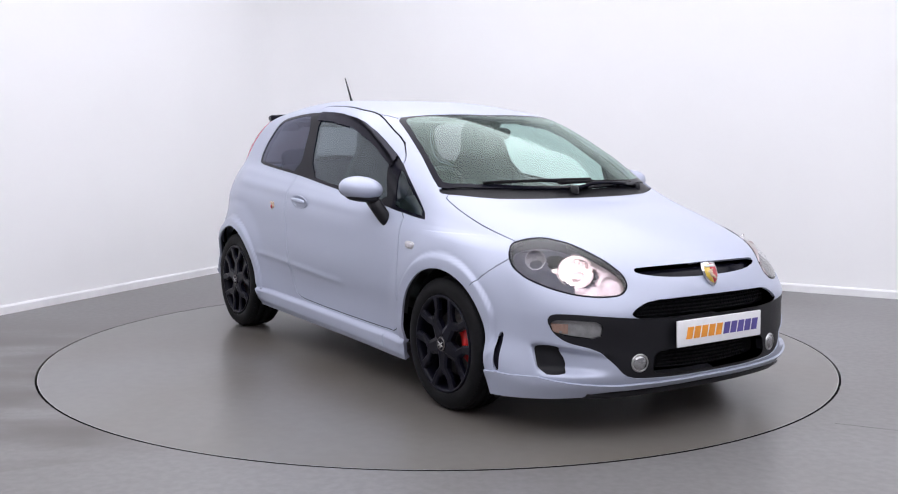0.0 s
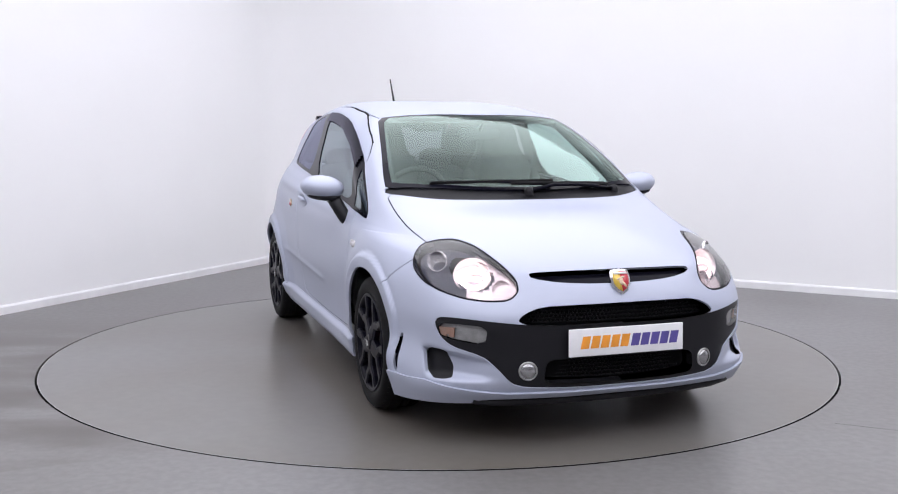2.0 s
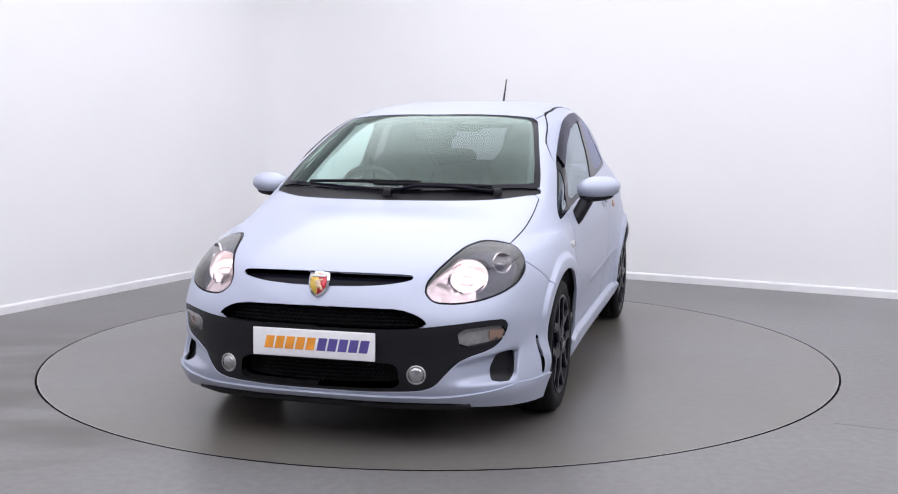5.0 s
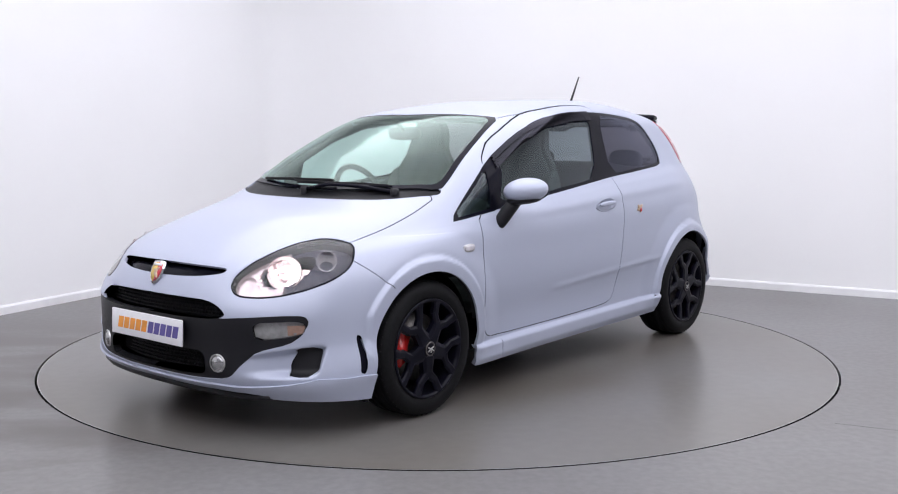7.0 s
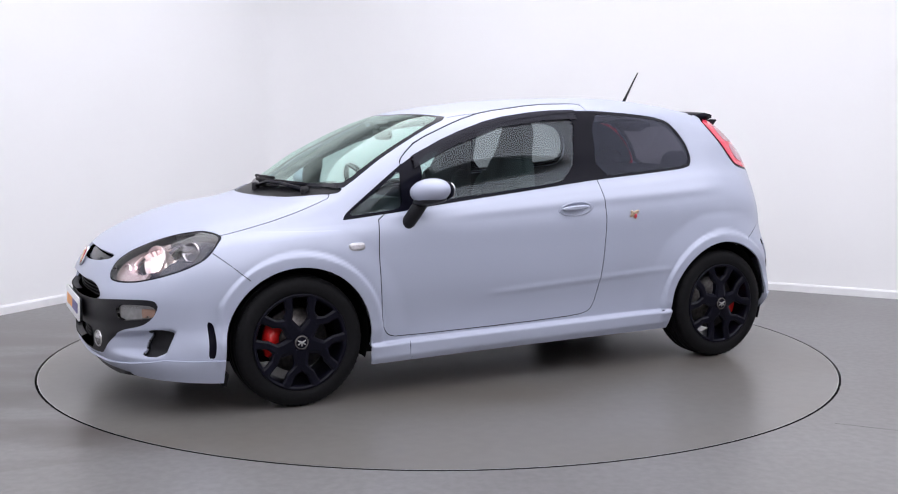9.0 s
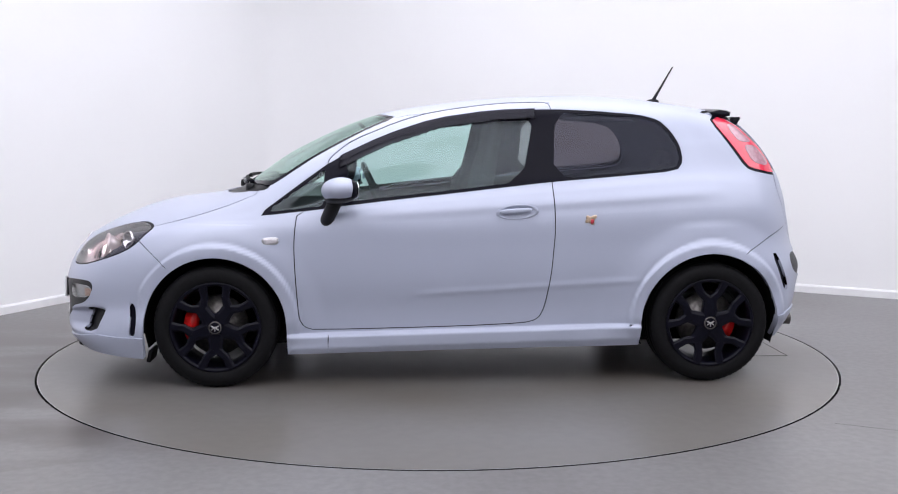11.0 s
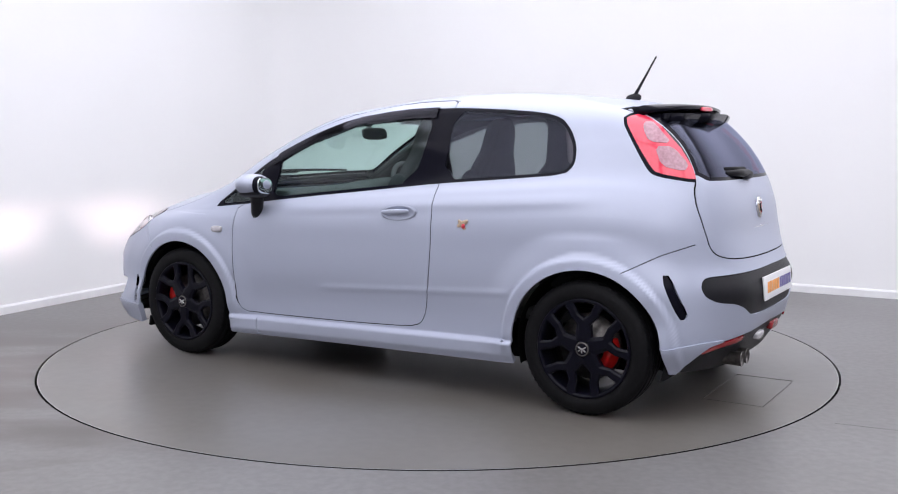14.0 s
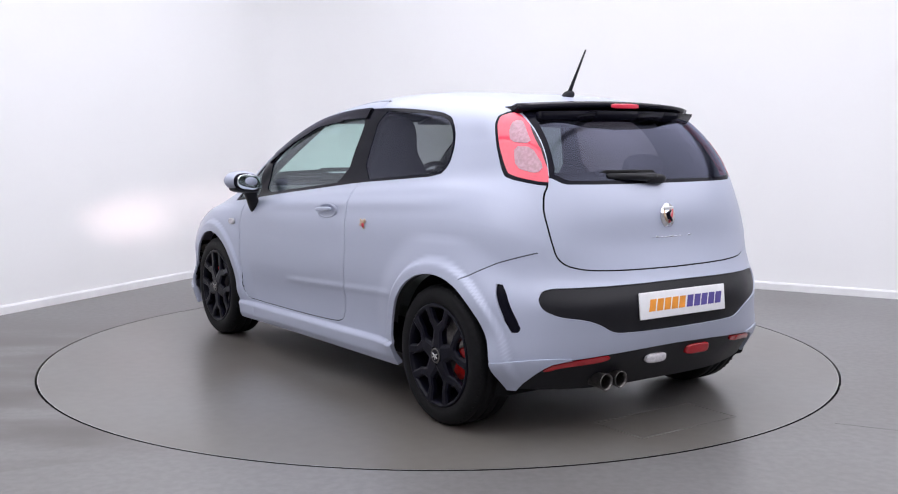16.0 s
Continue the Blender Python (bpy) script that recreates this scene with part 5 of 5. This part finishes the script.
sp = part("roof_spoiler", spoiler(), BLACK, car, "dark gloss roof spoiler")
part("brake_light", blob(0.008, 0.085, 0.011, 4, pose(-1.528, 0, 1.395)), REDLENS, sp, "red high brake light")
for s in BOTH:
    # corner fins that come down over the glass
    pts = [(0.20, 1.372), (0.47, 1.366), (0.44, 1.30), (0.26, 1.295), (0.235, 1.32), (0.20, 1.325)]
    bm = slab(pts, 0.05, 0.006)
    bmesh.ops.transform(bm, matrix=Matrix(((0.22, -0.55, 1, -1.545 + 0.55 * 1.33 - 0.052), (s, 0, 0, 0), (0, 1, 0, 0), (0, 0, 0, 1))), verts=bm.verts)
    bmesh.ops.recalc_face_normals(bm, faces=bm.faces)
    part("spoiler_fin", bm, BLACK, sp)
bm = slab([(-0.21, 1.372), (0.21, 1.372), (0.21, 1.325), (-0.21, 1.325)], 0.03, 0.004)
bmesh.ops.transform(bm, matrix=Matrix(((0, -0.55, 1, -1.53 + 0.55 * 1.33 - 0.022), (1, 0, 0, 0), (0, 1, 0, 0), (0, 0, 0, 1))), verts=bm.verts)
bmesh.ops.recalc_face_normals(bm, faces=bm.faces)
part("spoiler_web", bm, BLACK, sp)
ae = part("aerial", blob(0.042, 0.014, 0.022, 2.2, pose(-1.145, 0, 1.456, 0, 8, 0)), PLASTIC, car, "black whip aerial on the roof")
part("aerial_rod", tube([(-1.150, 0, 1.465), (-1.178, 0, 1.515), (-1.262, 0, 1.662)], 0.011, 8, 0.35), PLASTIC, ae)

# ======== exhaust and rear lamps in the diffuser ========
for yy in (0.388, 0.306):
    p = part("tailpipe", spin([(0.030, 0.06), (0.034, -0.03), (0.036, -0.034), (0.033, -0.036), (0.030, -0.02), (0.028, 0.06)], 28, "X"), DISCMAT, car, "round steel tailpipe", at=pose(-1.815, yy, 0.250))
    part("pipe_bore", spin([(0.0, 0.03), (0.029, 0.03)], 24, "X"), DARK, p)
part("silencer", blob(0.10, 0.30, 0.07, 3.5, pose(-1.62, 0.15, 0.245)), CHROME_DULL, car, "steel silencer box")
part("rear_fog_lamp", blob(0.02, 0.075, 0.024, 4, pose(-1.842, -0.155, 0.332, 0, -8, 0)), DEEPRED, car, "red fog lamp in the diffuser")
part("reversing_lamp", blob(0.02, 0.062, 0.022, 3, pose(-1.842, 0.10, 0.318, 0, -8, 0)), CLEARLENS, car, "clear reversing lamp")

# ======== cabin ========
dash = bmesh.new()
rings = []
for i in range(21):
    y = -0.66 + 1.32 * i / 20
    hump = 0.045 * math.exp(-((y + 0.36) / 0.16) ** 2)
    prof = [(1.02, 0.93), (0.86, 0.955 + hump * 0.4), (0.66, 0.955 + hump), (0.58, 0.915 + hump), (0.56, 0.84), (0.60, 0.70), (0.72, 0.58), (1.02, 0.58)]
    rings.append([dash.verts.new((px, y, pz)) for px, pz in prof])
for a, b in zip(rings, rings[1:]):
    for j in range(8):
        k = (j + 1) % 8
        dash.faces.new((a[j], a[k], b[k], b[j]))
dash.faces.new(rings[0]), dash.faces.new(rings[-1])
bmesh.ops.recalc_face_normals(dash, faces=dash.faces)
dashboard = part("dashboard", dash, CABIN, car, "dark grey dashboard")
part("cabin_floor", box(2.3, 1.40, 0.06, 0.02, pose(-0.35, 0, 0.42)), CABIN, car)
part("parcel_shelf", box(0.42, 1.12, 0.03, 0.01, pose(-1.42, 0, 0.99)), CABIN, car)
wheel_at = pose(0.47, -0.37, 0.925, 0, 24, 0)
sw = part("steering_wheel", join(spin([(0.178 + 0.016 * math.cos(a), 0.016 * math.sin(a)) for a in np.linspace(0, 2 * math.pi, 12, endpoint=False)], 48, "X", True)), CABIN, car, "black steering wheel", at=wheel_at)
part("wheel_boss", join(blob(0.03, 0.06, 0.055, 3), box(0.018, 0.30, 0.035, 0.006), box(0.018, 0.045, 0.15, 0.006, pose(0, 0, -0.09))), CABIN, sw)
part("steering_column", tube([(0.49, -0.37, 0.915), (0.66, -0.37, 0.84)], 0.045, 12), CABIN, car)


def seat(y, rear=False):
    x0 = -0.05
    base = part("seat", blob(0.27, 0.25, 0.10, 3.5, pose(x0 + 0.22, y, 0.56, 0, -8, 0)), SEATCLOTH, car, "black cloth sports seat with integral headrest")
    pts = [(-.20, 0), (-.25, .15), (-.25, .38), (-.20, .52), (-.135, .60), (-.12, .72), (-.07, .79), (.07, .79), (.12, .72), (.135, .60), (.20, .52), (.25, .38), (.25, .15), (.20, 0)]
    back = slab([tuple(p) for p in poly(pts, 2)], 0.10, 0.025, 3)
    bmesh.ops.transform(back, matrix=pose(x0 - 0.02, y, 0.58, 0, -12, 0) @ Matrix(((0, 0, 1, 0), (1, 0, 0, 0), (0, 1, 0, 0), (0, 0, 0, 1))), verts=back.verts)
    part("seat_back", back, SEATCLOTH, base)
    for s in BOTH:
        part("side_bolster", blob(0.075, 0.045, 0.24, 2.6, pose(x0 + 0.0, y + s * 0.215, 0.83, 0, -12, 0)), SEATCLOTH, base)


seat(-0.37), seat(0.37)
bench = part("rear_bench", blob(0.25, 0.60, 0.09, 4, pose(-0.98, 0, 0.60, 0, -6, 0)), SEATCLOTH, car, "black cloth rear bench")
part("bench_back", blob(0.07, 0.60, 0.27, 4, pose(-1.22, 0, 0.83, 0, -18, 0)), SEATCLOTH, bench)
for y in (-0.35, 0.35):
    part("rear_headrest", blob(0.045, 0.12, 0.075, 3, pose(-1.30, y, 1.10, 0, -14, 0)), SEATCLOTH, bench)
im = part("interior_mirror", blob(0.016, 0.12, 0.036, 3.5, pose(0.49, 0, 1.275, 0, 12, 0)), CABIN, car, "black interior mirror")
part("mirror_stem", tube([(0.50, 0, 1.29), (0.56, 0, 1.335)], 0.010, 8), CABIN, im)
for s in BOTH:
    part("sun_visor", box(0.16, 0.36, 0.016, 0.006, pose(0.32, s * 0.32, 1.355, 0, 12, 0)), HEADLINER, car)
    part("roof_pillar_trim", tube([(0.98, s * 0.63, 0.97), (0.70, s * 0.585, 1.14), (0.38, s * 0.53, 1.32)], 0.022, 8), CABIN, car)

# ======== movement ========
OFFSET = Vector((-0.088, 0.0925, 0))
TURNS = [(0, -56.9), (0.5, -58.1), (1, -60.9), (1.5, -65.2), (2, -71.0), (2.5, -76.8), (3, -82.8), (3.5, -88.7), (4, -94.75), (4.5, -100.6), (5.5, -112.5), (6.25, -121.4), (7, -130.35), (7.5, -136.15), (8, -142.15), (8.5, -148.0),
         (9, -154.0), (10, -165.5), (10.75, -174.05), (11.5, -182.7), (12, -188.6), (12.5, -194.4), (13, -200.4), (13.5, -206.2), (14, -212.15), (14.5, -217.95), (15, -223.95), (15.5, -229.75), (16, -235.8)]


def motions():
    rows_car, rows_table = [], []
    for t, a in TURNS:
        r = pose(0, 0, 0, 0, 0, a)
        rows_car.append((t, r @ Matrix.Translation(OFFSET)))
        rows_table.append((t, r))
    walk(car, rows_car)
    walk(turntable, rows_table)


motions()
